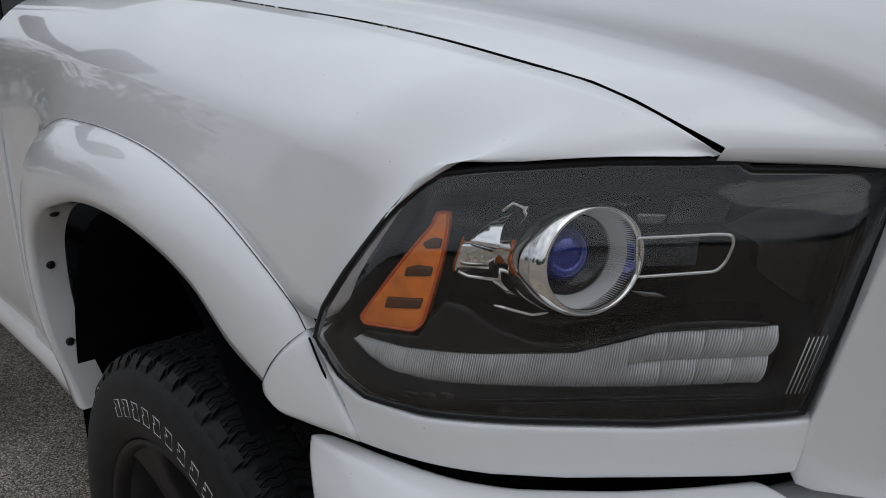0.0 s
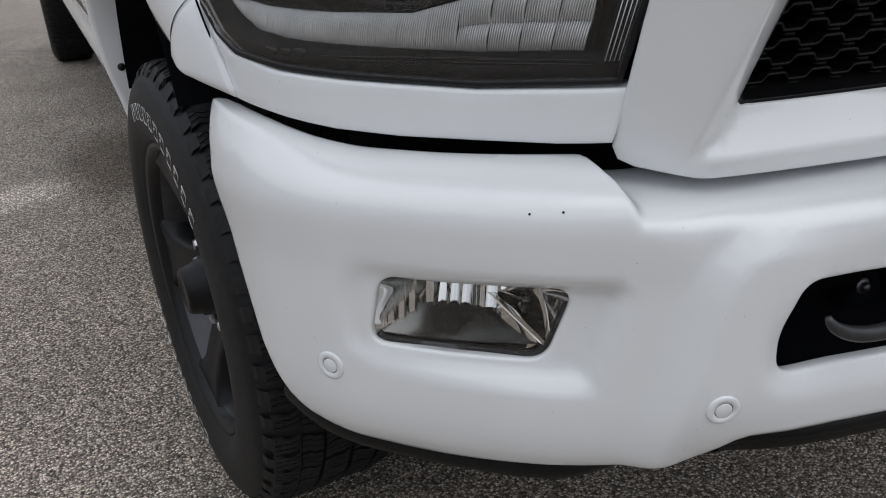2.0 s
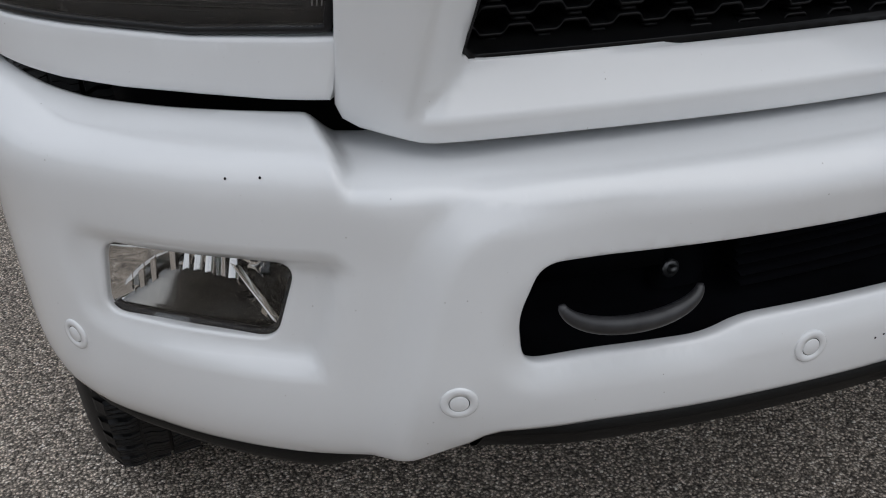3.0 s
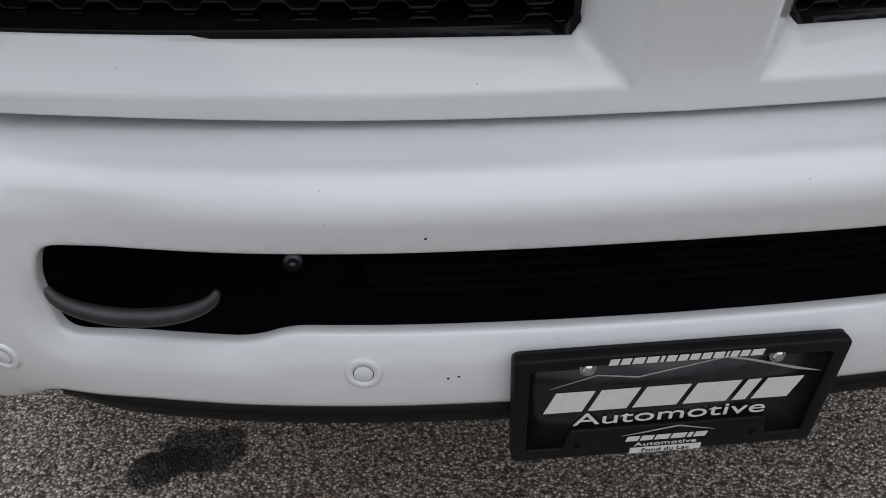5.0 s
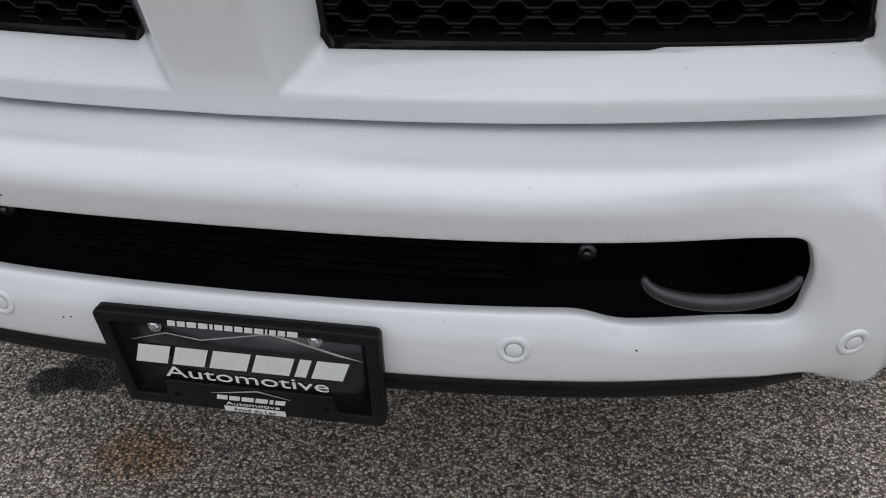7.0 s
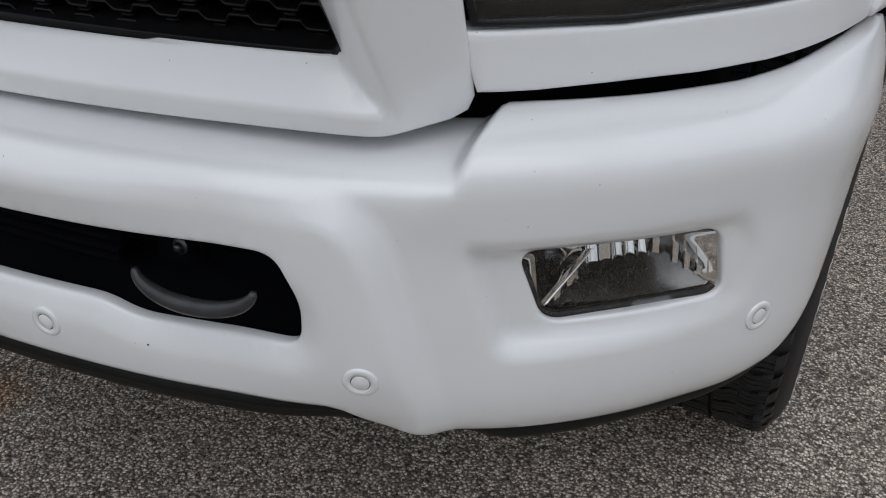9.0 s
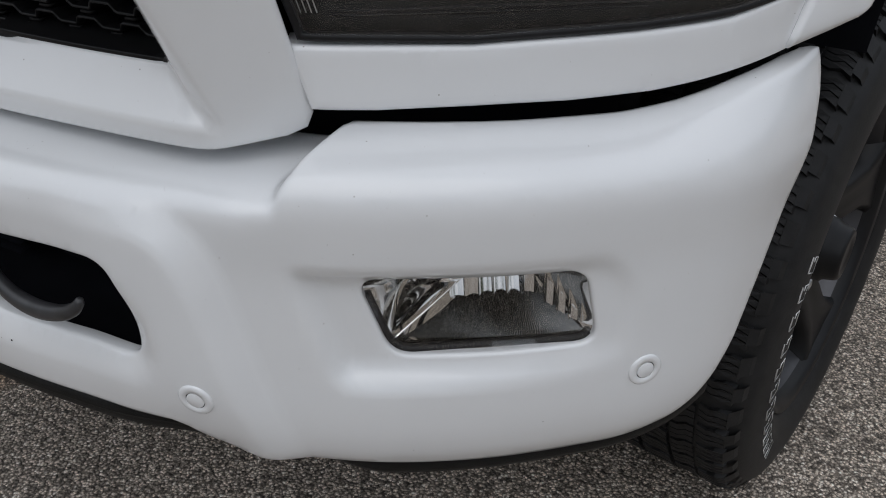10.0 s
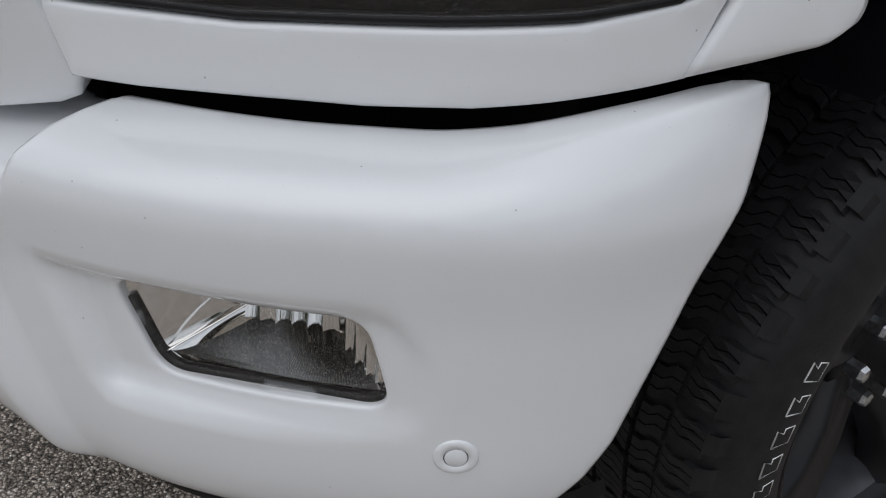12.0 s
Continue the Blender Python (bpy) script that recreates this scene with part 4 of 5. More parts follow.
        rows = [[on_lamp(a0 + (a1 - a0) * k / n + slant * f, z0 + (z1 - z0) * f, d + 0.0020 * (k % 2) + 0.012 * f) for k in range(n + 1)] for f in (0, 0.5, 1)]
        part("ribbed_reflector", mirrored(loft(rows), side), DARK_RIBS, lamp, "finely ribbed grey reflector", smooth=False)
    for o, d in (([(0.216, 1.141), (0.190, 1.139), (0.194, 1.129), (0.214, 1.130)], 0.044), ([(0.236, 1.156), (0.222, 1.150), (0.214, 1.152), (0.226, 1.147)], 0.040), ([(0.222, 1.065), (0.197, 1.062), (0.187, 1.056), (0.207, 1.057)], 0.044)):
        part("chrome_bit", mirrored(lamp_sheet(o, d, step=0.006, edge=0.005, roll=0.002, depth=0.01), side), SHELF, lamp)
    # smooth dark bezel between projector and light strip
    bezel = [(0.100, 1.034), (0.140, 1.038), (0.183, 1.036), (0.206, 1.031), (0.237, 1.022), (0.284, 1.017), (0.315, 1.021), (0.350, 1.036), (0.377, 1.058), (0.398, 1.064), (0.418, 1.045), (0.432, 1.026), (0.500, 1.028), (0.500, 1.020), (0.452, 1.012), (0.379, 1.007), (0.338, 1.006), (0.268, 1.006), (0.245, 1.014), (0.217, 1.021), (0.195, 1.027), (0.100, 1.029)]
    part("bezel", mirrored(lamp_sheet(bezel, 0.026, step=0.006, edge=0.005, roll=0.005, depth=0.04), side), HOUSING, lamp, "smooth black bezel")
    # inner step of the housing
    shelf = [(0.052, 1.155), (0.12, 1.145), (0.150, 1.128), (0.118, 1.11), (0.118, 1.085), (0.075, 1.048), (0.052, 1.05)]
    part("inner_shelf", mirrored(lamp_sheet(rounded(shelf, 0.006), 0.036, step=0.01, edge=0.008, roll=0.004, depth=0.03), side), HOUSING, lamp)
    for s0 in (0.034, 0.056):
        bar = [(s0 - 0.012, 1.16), (s0 - 0.006, 1.16), (s0 + 0.006, 0.99), (s0, 0.99)]
        part("upright_rib", mirrored(lamp_sheet(bar, 0.018, step=0.01, edge=0.01, roll=0.002, depth=0.02), side), HOUSING, lamp)
    for k in range(6):
        s0 = 0.053 + 0.0042 * k
        part("bright_line", mirrored(tube([on_lamp(s0 - 0.006, 1.022, 0.012), on_lamp(s0 + 0.002, 0.962, 0.012)], 0.0006, 5), side), PRISM, lamp)
    # light strip: clear cells over a bright back
    strip = [(0.498, 1.020), (0.45, 1.013), (0.36, 1.008), (0.272, 1.007), (0.227, 1.018), (0.194, 1.026), (0.098, 1.029), (0.087, 1.008), (0.090, 0.964), (0.253, 0.962), (0.43, 0.969), (0.480, 0.980)]
    part("strip_back", mirrored(lamp_sheet(rounded(strip, 0.004), 0.032, step=0.01, edge=0.01, roll=0.003, depth=0.02), side), HOUSING_BACK, lamp)
    up = lambda a: float(np.interp(a, [0.09, 0.196, 0.227, 0.272, 0.36, 0.45, 0.498, 0.514], [1.031, 1.026, 1.017, 1.006, 1.007, 1.012, 1.019, 1.022]))
    lo = lambda a: float(np.interp(a, [0.09, 0.253, 0.43, 0.47, 0.498, 0.514], [0.965, 0.963, 0.970, 0.978, 0.996, 1.013]))
    edges = list(np.linspace(0.094, 0.452, 12)) + [0.486, 0.512]
    for j, (a, b) in enumerate(zip(edges, edges[1:])):
        tiers = 2 if b < 0.25 else 1
        for q in range(tiers):
            rows = []
            nv, nu = 9, 40
            for i in range(nv):
                f = (i / (nv - 1) + q) / tiers
                row = []
                for k in range(nu):
                    s = a + (b - a) * k / (nu - 1) - 0.010 * (f - 0.5)
                    s = min(max(s, 0.092), 0.514)
                    z = lo(s) + 0.001 + (up(s) - lo(s) - 0.002) * f
                    fv = (i / (nv - 1) - 0.5) * 2
                    fu = (k / (nu - 1) - 0.5) * 2
                    d = 0.030 - 0.0075 * (1 - fv * fv) * (1 - (0.5 if tiers > 1 else 0.15) * fu) * 0.8 + (0.0032 if k % 3 == 0 else 0.0)
                    row.append(on_lamp(s, z, d))
                rows.append(row)
            part("light_cell", mirrored(loft(rows), side), PRISM, lamp, "clear ribbed light cell" if j == 0 and q == 0 else "", smooth=False)
    lip = [on_lamp(a, lo(a) - 0.0015, 0.027) for a in np.linspace(0.090, 0.512, 40)]
    part("strip_lip", mirrored(tube(lip, 0.0011, 6), side), PRISM, lamp, "thin bright lip under the light strip")
    # lower dark bar with small lettering blocks
    bar = [(0.075, 0.960), (0.40, 0.963), (0.47, 0.974), (0.485, 0.978), (0.46, 0.962), (0.40, 0.955), (0.08, 0.949)]
    lower = part("lower_bar", mirrored(lamp_sheet(bar, 0.014, step=0.01, edge=0.01, roll=0.002, depth=0.02), side), HOUSING_BACK, lamp)
    for k in range(4):
        line = [on_lamp(a, 0.9625 - 0.0042 * k + 0.02 * max(0.0, a - 0.36), 0.0135) for a in np.linspace(0.085, 0.44, 24)]
        part("thin_rib", mirrored(tube(line, 0.0006, 5), side), GLOSS_BLACK, lower)
    for k in range(3):
        o = [(0.448 - 0.020 * k, 0.970), (0.434 - 0.020 * k, 0.968), (0.434 - 0.020 * k, 0.961), (0.448 - 0.020 * k, 0.963)]
        part("raised_block", mirrored(lamp_sheet(o, 0.011, step=0.01, edge=0.01, roll=0.001, depth=0.004), side), GLOSS_BLACK, lower)


BLUE = shade("blue_glass_lens", (0.012, 0.030, 0.32), 0.03, metal=0.5, coat=1.0, grain=(30, 0.3))
for side in (1, -1):
    build_headlight(side)

# ---- filler panel under each headlight ----


def build_filler(side):
    low = [(0.064, 0.8825), (0.12, 0.880), (0.20, 0.880), (0.285, 0.881), (0.36, 0.8855), (0.42, 0.894), (0.505, 0.9068)]
    top = [(0.552, 1.022), (0.532, 0.984), (0.500, 0.961), (0.427, 0.9465), (0.34, 0.9395), (0.20, 0.9335), (0.047, 0.9385)]
    bm = sheet([(a + L0, b) for a, b in low + top], [], lambda u, v: lamp_at(u, v, 0.0), step=0.012, edge=0.008, roll=0.005, depth=0.03)
    part("filler_panel", mirrored(bm, side), PAINT, truck, "white filler panel under the headlight")
    line = [(0.5075, 0.9105), (0.513, 0.920), (0.529, 0.950), (0.543, 0.985), (0.5535, 1.018)]
    path, _ = spline([tuple(float(c[0]) for c in lamp_at(np.array([a + L0]), np.array([b]), 0.0005)) for a, b in line], 24)
    part("filler_gasket", mirrored(tube([tuple(p) for p in path], 0.0013, 6), side), DARK, truck, "thin dark joint beside the filler panel")


for side in (1, -1):
    build_filler(side)

# ---- fenders, flares, hood ----
GAP = [(0.782, 0.25, 1.202), (0.797, 0.305, 1.235), (0.812, 0.364, 1.262), (0.828, 0.438, 1.283), (0.845, 0.55, 1.311), (0.857, 0.672, 1.335), (0.866, 0.863, 1.364), (0.872, 1.03, 1.388), (0.875, 1.5, 1.43), (0.878, 2.05, 1.47)]
LOWER = [(0.786, 0.254, 1.199), (0.852, 0.33, 1.202), (0.90, 0.378, 1.201), (0.956, 0.437, 1.198), (0.978, 0.474, 1.155), (0.998, 0.522, 1.10), (1.012, 0.575, 1.035), (1.020, 0.614, 1.048), (1.026, 0.66, 1.083), (1.028, 0.744, 1.121), (1.029, 0.834, 1.151), (1.029, 0.939, 1.177), (1.029, 1.069, 1.195), (1.029, 1.231, 1.206), (1.029, 1.44, 1.202), (1.028, 1.58, 1.157), (1.025, 1.665, 1.05), (1.022, 1.70, 0.80), (1.02, 1.74, 0.60), (1.02, 2.05, 0.60)]


def build_fender(side):
    n = 90
    g, _ = spline(GAP, 400)
    l, _ = spline(LOWER, n)
    # each lower point meets the gap a little behind it, so that the sections stay square to the body
    s = np.linspace(0, 1, n)
    crease, _ = spline([(0.950, 0.30, 1.19), (0.958, 0.437, 1.202), (0.985, 0.515, 1.218), (0.997, 0.603, 1.232), (1.002, 0.735, 1.253), (1.004, 0.884, 1.272), (1.004, 1.229, 1.314), (1.002, 1.6, 1.342), (1.0, 2.1, 1.374)], 200)
    gy = np.interp(s, [0, 0.18, 0.33, 0.55, 0.75, 0.93, 1], [0.25, 0.42, 0.60, 1.15, 1.62, 1.95, 2.05])
    rows = []
    for k in range(n):
        G = np.array([np.interp(gy[k], g[:, 1], g[:, i]) for i in range(3)])
        L = l[k]
        span = ease(0.0, 0.2, np.array([s[k]]))[0]
        # the shoulder runs from the gap to a soft crease, the side from there down
        ky = 0.5 * gy[k] + 0.5 * L[1]
        K = np.array([np.interp(ky, crease[:, 1], crease[:, i]) for i in range(3)])
        K[1] = ky
        on = ease(0.43, 0.62, np.array([L[1]]))[0]
        C1 = 0.45 * G + 0.55 * K + np.array([0.012, 0, 0.034])
        C2 = 0.5 * K + 0.5 * L + np.array([0.005, 0, 0])
        row = [(1 - t) ** 2 * G + 2 * t * (1 - t) * C1 + t * t * K for t in (0, 0.12, 0.24, 0.36, 0.48, 0.60, 0.70, 0.80, 0.88, 0.935)]
        row += [(1 - t) ** 2 * K + 2 * t * (1 - t) * C2 + t * t * L for t in (0.045, 0.10, 0.2, 0.32, 0.45, 0.58, 0.72, 0.86, 1)]
        # towards the headlight the crease fades into one round section
        C = np.array([L[0] - 0.004 - 0.015 * (1 - span), 0.35 * G[1] + 0.65 * L[1], max(L[2], G[2] - 0.10 * span - 0.005)])
        for i in range(19):
            t = i / 18
            e, f, h = (1 - t) ** 2, 1.8 * t * (1 - t), t * t
            row[i] = row[i] * on + (1 - on) * (e * G + f * C + h * L) / (e + f + h)
        rim = row[-1] + (np.array([-0.03, 0.0, 0.004]) * span + np.array([-0.004, 0.020, 0.002]) * (1 - span))
        row.append(rim)
        row.insert(0, row[0] + np.array([-0.002, 0.0, -0.003 - 0.027 * span]))
        rows.append([tuple(p) for p in row])
    bm = loft(rows)
    bmesh.ops.recalc_face_normals(bm, faces=bm.faces[:])
    if sum(f.normal.x for f in bm.faces) < 0:
        bmesh.ops.reverse_faces(bm, faces=bm.faces[:])
    part("fender", mirrored(bm, side), PAINT, truck, "white front fender")


FLARE_O = [(1.016, 0.592, 1.022), (1.0175, 0.600, 1.036), (1.024, 0.626, 1.064), (1.029, 0.672, 1.096), (1.031, 0.744, 1.132), (1.031, 0.834, 1.162), (1.031, 0.939, 1.188), (1.031, 1.069, 1.206), (1.031, 1.231, 1.217), (1.031, 1.44, 1.213), (1.030, 1.59, 1.168), (1.028, 1.675, 1.06), (1.026, 1.705, 0.92), (1.026, 1.71, 0.78), (1.026, 1.69, 0.630)]
FLARE_I = [(1.048, 0.649, 0.955), (1.058, 0.70, 0.985), (1.068, 0.775, 1.046), (1.078, 0.90, 1.091), (1.085, 1.02, 1.110), (1.090, 1.16, 1.111), (1.094, 1.29, 1.092), (1.097, 1.43, 1.052), (1.097, 1.51, 0.985), (1.095, 1.54, 0.89), (1.087, 1.54, 0.79), (1.064, 1.535, 0.69), (1.054, 1.53, 0.635)]


def build_flare(side):
    n = 80
    o, _ = spline(FLARE_O, n)
    i, _ = spline(FLARE_I, n)
    rows = []
    for k in range(n):
        O, I = o[k], i[k]
        C = np.array([I[0] + 0.004, *(0.72 * O[1:] + 0.28 * I[1:])])
        row = [O + np.array([-0.014, 0, 0]), O + np.array([-0.0015, 0, 0])]
        for j in range(1, 12):
            t = j / 12
            row.append((1 - t) ** 2 * O + 2 * t * (1 - t) * C + t * t * I)
        away_dir = (I - O) * [0, 1, 1]
        away_dir /= np.linalg.norm(away_dir)
        row += [I + away_dir * 0.003 + np.array([-0.003, 0, 0]), I + away_dir * 0.004 + np.array([-0.012, 0, 0]), I + away_dir * 0.004 + np.array([-0.062, 0, 0])]
        rows.append([tuple(p) for p in row])
    bm = loft(rows)
    bmesh.ops.recalc_face_normals(bm, faces=bm.faces[:])
    if sum(f.normal.x * f.calc_area() for f in bm.faces) < 0:
        bmesh.ops.reverse_faces(bm, faces=bm.faces[:])
    part("flare_gasket", mirrored(tube([tuple(p + np.array([0.0004, 0, 0.0004])) for p in o], 0.0006, 6), side), BLACK, truck, "thin black gasket above the flare")
    flare = part("fender_flare", mirrored(bm, side), PAINT, truck, "white wheel-arch flare")
    for f in (0.63, 0.75, 0.88):
        k = int(f * n)
        t = (i[k + 1] - i[k - 1]) * [0, 1, 1]
        t /= np.linalg.norm(t)
        nn = Vector((0, -t[2], t[1]))
        if nn.y > 0 and f > 0.6:
            nn = -nn
        p = Vector(i[k]) + Vector((-0.034, 0, 0)) + nn * 0.004
        clip = turned([(0.0, 0.0085), (0.003, 0.0078), (0.005, 0.004), (0.005, 0.0)], 20)
        part("clip", mirrored(posed(clip, seat(p, nn, (1, 0, 0))), side), BLACK, flare, "black push clip")
    # separate front end of the flare, below its seam
    O, I = o[0] + np.array([0.0, -0.0002, -0.0002]), i[0] + np.array([0.0, -0.0001, -0.0003])
    C = np.array([I[0] + 0.004, *(0.72 * O[1:] + 0.28 * I[1:])])
    seam = [(1 - t) ** 2 * O + 2 * t * (1 - t) * C + t * t * I for t in np.linspace(0, 1, 16)]
    foot, _ = spline([(1.0047, 0.526, 0.9105), (1.017, 0.552, 0.9155), (1.027, 0.572, 0.9195), (1.037, 0.593, 0.924), (1.0475, 0.616, 0.9295), (1.0495, 0.639, 0.940)], 16)
    rows = []
    for k in range(16):
        T, B = seam[k], foot[k]
        row = [T + np.array([-0.02, 0, 0]), T + np.array([-0.0012, 0, 0])]
        for j in range(1, 12):
            q = j / 12
            row.append(T + (B - T) * q + np.array([0.0015, -0.001, 0]) * math.sin(math.pi * q))
        row += [B + np.array([-0.002, 0.001, 0]), B + np.array([-0.008, 0.006, -0.002]), B + np.array([-0.03, 0.015, -0.002])]
        rows.append([tuple(p) for p in row])
    last = [tuple(np.array(p) + np.array([-0.05, 0.006, 0])) for p in rows[-1]]
    first = [tuple(np.array(p) + np.array([-0.012, 0.008, 0])) for p in rows[0]]
    bm = loft([first] + rows + [last])
    bmesh.ops.recalc_face_normals(bm, faces=bm.faces[:])
    if sum(f.normal.x * f.calc_area() for f in bm.faces) < 0:
        bmesh.ops.reverse_faces(bm, faces=bm.faces[:])
    part("flare_end", mirrored(bm, side), PAINT, truck, "white front end piece of the flare")


for side in (1, -1):
    build_fender(side)
    build_flare(side)


def build_hood():
    edge = [tuple(float(c[0]) for c in shell_at(np.array([a]), np.array([b + 0.007]))) for a, b in SEAM[::-1]]
    edge = [(x, y - 0.002, z) for x, y, z in edge] + [(0.680, 0.119, 1.197), (0.73, 0.184, 1.203), (0.778, 0.247, 1.206)]
    F = np.array(edge)
    d = np.r_[0, np.cumsum(np.linalg.norm(np.diff(F, axis=0), axis=1))]
    F = np.stack([np.interp(np.linspace(0, d[-1], 81), d, F[:, k]) for k in range(3)], 1)
    G, _ = spline([(x - 0.006, y, z + 0.001) for x, y, z in GAP], 41)
    G[0] = F[-1]
    C, _ = spline([edge[0], (0, 0.20, 1.40), (0, 0.5, 1.45), (0, 1.2, 1.51), (0, 2.0, 1.54)], 41)
    B, _ = spline([tuple(C[-1]), (0.45, 2.02, 1.53), tuple(G[-1])], 81)
    rows = []
    for i, u in enumerate(np.linspace(0, 1, 41)):
        half = []
        for j, t in enumerate(np.linspace(0, 1, 81)):
            p = (1 - u) * F[j] + u * B[j] + (1 - t) * C[i] + t * G[i] - ((1 - u) * (1 - t) * F[0] + (1 - u) * t * F[-1] + u * (1 - t) * B[0] + u * t * B[-1])
            half.append(p)
        rows.append([(-p[0], p[1], p[2]) for p in half[:0:-1]] + [tuple(p) for p in half])
    front = [(x * 0.998, y + 0.010, z - 0.012) for x, y, z in rows[0]]
    deep = [(x * 0.985, y + 0.05, z - 0.02) for x, y, z in rows[0]]
    bm = loft([deep, front] + rows)
    part("hood", bm, PAINT, truck, "white hood with a raised middle")


build_hood()

# ---- cab and bed sides, mirror ----


def flank(y):
    """How far the body side stands out of the front fender's width: the truck widens to the rear arches."""
    return 0.0165 * max(0.0, y - 2.0) + 0.075 * math.exp(-(((y - 6.45) / 0.42) ** 2))


def build_sides(side):
    prof = [(1.010, 0.664), (1.013, 0.70), (1.017, 0.715), (1.019, 0.80), (1.020, 1.00), (1.016, 1.15), (0.99, 1.30), (0.965, 1.36)]
    for name, y0, y1, label in (("front_door", 2.055, 3.098, "white front door"), ("rear_door", 3.102, 4.352, "white rear door")):
        rows = [[(x + flank(y), y, z) for x, z in prof] for y in [y0, y0 + 0.002, y0 + 0.006, *np.linspace(y0 + 0.03, y1 - 0.03, 8), y1 - 0.006, y1 - 0.002, y1]]
        rows = [[(x - 0.012, y, z) for x, y, z in rows[0]], [(x - 0.0015, y - 0.0012, z) for x, y, z in rows[0]]] + rows + [[(x - 0.012, y, z) for x, y, z in rows[-1]]]
        bm = loft(rows)
        bmesh.ops.reverse_faces(bm, faces=bm.faces[:])
        part(name, mirrored(bm, side), PAINT, truck, label)
        glass = slab([(y0 + 0.05, 1.40), (y1 - 0.05, 1.40), (y1 - 0.10, 1.80), (y0 + (0.55 if y0 < 3 else 0.08), 1.80)], lambda u, v, w: (side * (0.955 - 0.28 * (v - 1.38) + w), u, v), 0.005)
        part("side_window", glass, GLOSS_BLACK, truck)
    # the door frames behind the shut lines
    rows = [[(x + flank(y), y, z) for x, z in ((0.998, 0.62), (1.000, 0.80), (1.000, 1.10), (0.96, 1.34))] for y in np.linspace(2.0, 5.8, 12)]
    part("door_frame", mirrored(loft(rows), side), BLACK, truck, "dark door frame behind the shut lines")
    # rocker: a sill that leans out below the doors
    rows = [[(x + flank(y), y, z) for x, z in ((1.006, 0.700), (1.010, 0.662), (1.022, 0.648), (1.031, 0.622), (1.031, 0.604), (1.024, 0.590), (0.98, 0.582), (0.6, 0.582))] for y in np.linspace(1.66, 5.9, 14)]
    part("rocker", mirrored(loft(rows), side), PAINT, truck, "white rocker panel")
    bed = []
    for y in np.linspace(4.356, 7.5, 90):
        d = 0.50**2 - (y - 6.45) ** 2
        low = 0.64 if d <= 0 else max(0.64, 0.42 + math.sqrt(d))
        o = flank(y)
        flat = 0.0165 * (y - 2.0)
        up = max(0.0, min(1.0, (low - 0.64) / 0.28))
        bed.append([(0.90, y, low + 0.02), (1.0 + o, y, low), (1.016 + o, y, low + 0.006), (1.022 + o, y, low + 0.03), (1.02 + flat + (o - flat) * (0.6 - 0.2 * up), y, low + 0.12), (1.02 + flat, y, max(1.02, low + 0.2)), (1.015 + flat, y, 1.3), (0.99 + flat, y, 1.42), (0.90, y, 1.42)])
    bm = loft(bed)
    bmesh.ops.reverse_faces(bm, faces=bm.faces[:])
    part("bed_side", mirrored(bm, side), PAINT, truck, "white bed side")
    # black liner of the rear wheel well
    well = []
    for k in np.linspace(0, 180, 30):
        c, h = math.cos(math.radians(k)), math.sin(math.radians(k))
        well.append([(x, 6.45 - 0.50 * c, 0.46 + 0.49 * h) for x in (1.03, 0.98, 0.70)])
    part("rear_wheel_liner", mirrored(loft(well), side), DARK, truck, "black liner of the rear wheel well")
    # mirror: black housing on an arm
    rows = []
    for k, f in enumerate(np.linspace(0, 1, 9)):
        w, h = 0.5 + 0.5 * math.sin(math.pi * (0.12 + 0.76 * f)), 1.0
        row = []
        for j in range(24):
            a = 2 * math.pi * j / 24
            e = 0.55
            cx, cz = math.copysign(abs(math.cos(a)) ** e, math.cos(a)), math.copysign(abs(math.sin(a)) ** e, math.sin(a))
            row.append((1.235 + 0.095 * cx * w, 1.97 + 0.13 * f, 1.60 + 0.14 * cz * w + 0.02 * cx))
        rows.append(row)
    housing = loft(rows, closed=True, cap=True)
    bmesh.ops.recalc_face_normals(housing, faces=housing.faces[:])
    mirror = part("door_mirror", mirrored(housing, side), BLACK, truck, "black door mirror")
    part("mirror_arm", mirrored(box((0.24, 0.07, 0.05), (1.07, 2.06, 1.49), 0.015), side), BLACK, mirror)
    # door badge: dark letter blocks over a red bar
    badge = group("door_badge", truck, "black and red door badge")
    for k in range(4):
        part("letter_block", mirrored(box((0.010, 0.055, 0.075), (1.022, 2.15 + 0.075 * k, 1.163), 0.006), side), BLACK, badge)
    part("red_bar", mirrored(box((0.008, 0.30, 0.020), (1.023, 2.26, 1.106), 0.004), side), RED, badge)



for side in (1, -1):
    build_sides(side)

# cab roof, windscreen, tailgate and underbody close the truck
cab = []
for y, z, w in ((2.05, 1.47, 0.87), (2.25, 1.62, 0.85), (2.75, 1.92, 0.74), (3.3, 1.97, 0.72), (4.3, 1.93, 0.72), (4.36, 1.45, 0.86)):
    cab.append([(w * t, y - 0.10 * (1 - t * t), z + 0.03 * (1 - t * t)) for t in np.linspace(-1, 1, 13)])
part("windscreen", loft(cab[:3]), GLOSS_BLACK, truck, "dark windscreen")
part("roof", loft(cab[2:]), PAINT, truck, "white roof")
part("tailgate", box((1.96, 0.05, 0.62), (0, 7.5, 1.12), 0.015), PAINT, truck, "white tailgate")
part("chassis", merged(box((1.30, 6.4, 0.25), (0, 3.8, 0.60), 0.02), box((1.16, 1.7, 0.5), (0, 1.15, 0.95), 0.03), box((1.9, 5.0, 0.1), (0, 4.6, 0.62), 0.02), box((1.16, 0.10, 0.36), (0, 0.36, 0.72), 0.01)), DARK, truck, "dark chassis and engine bay")
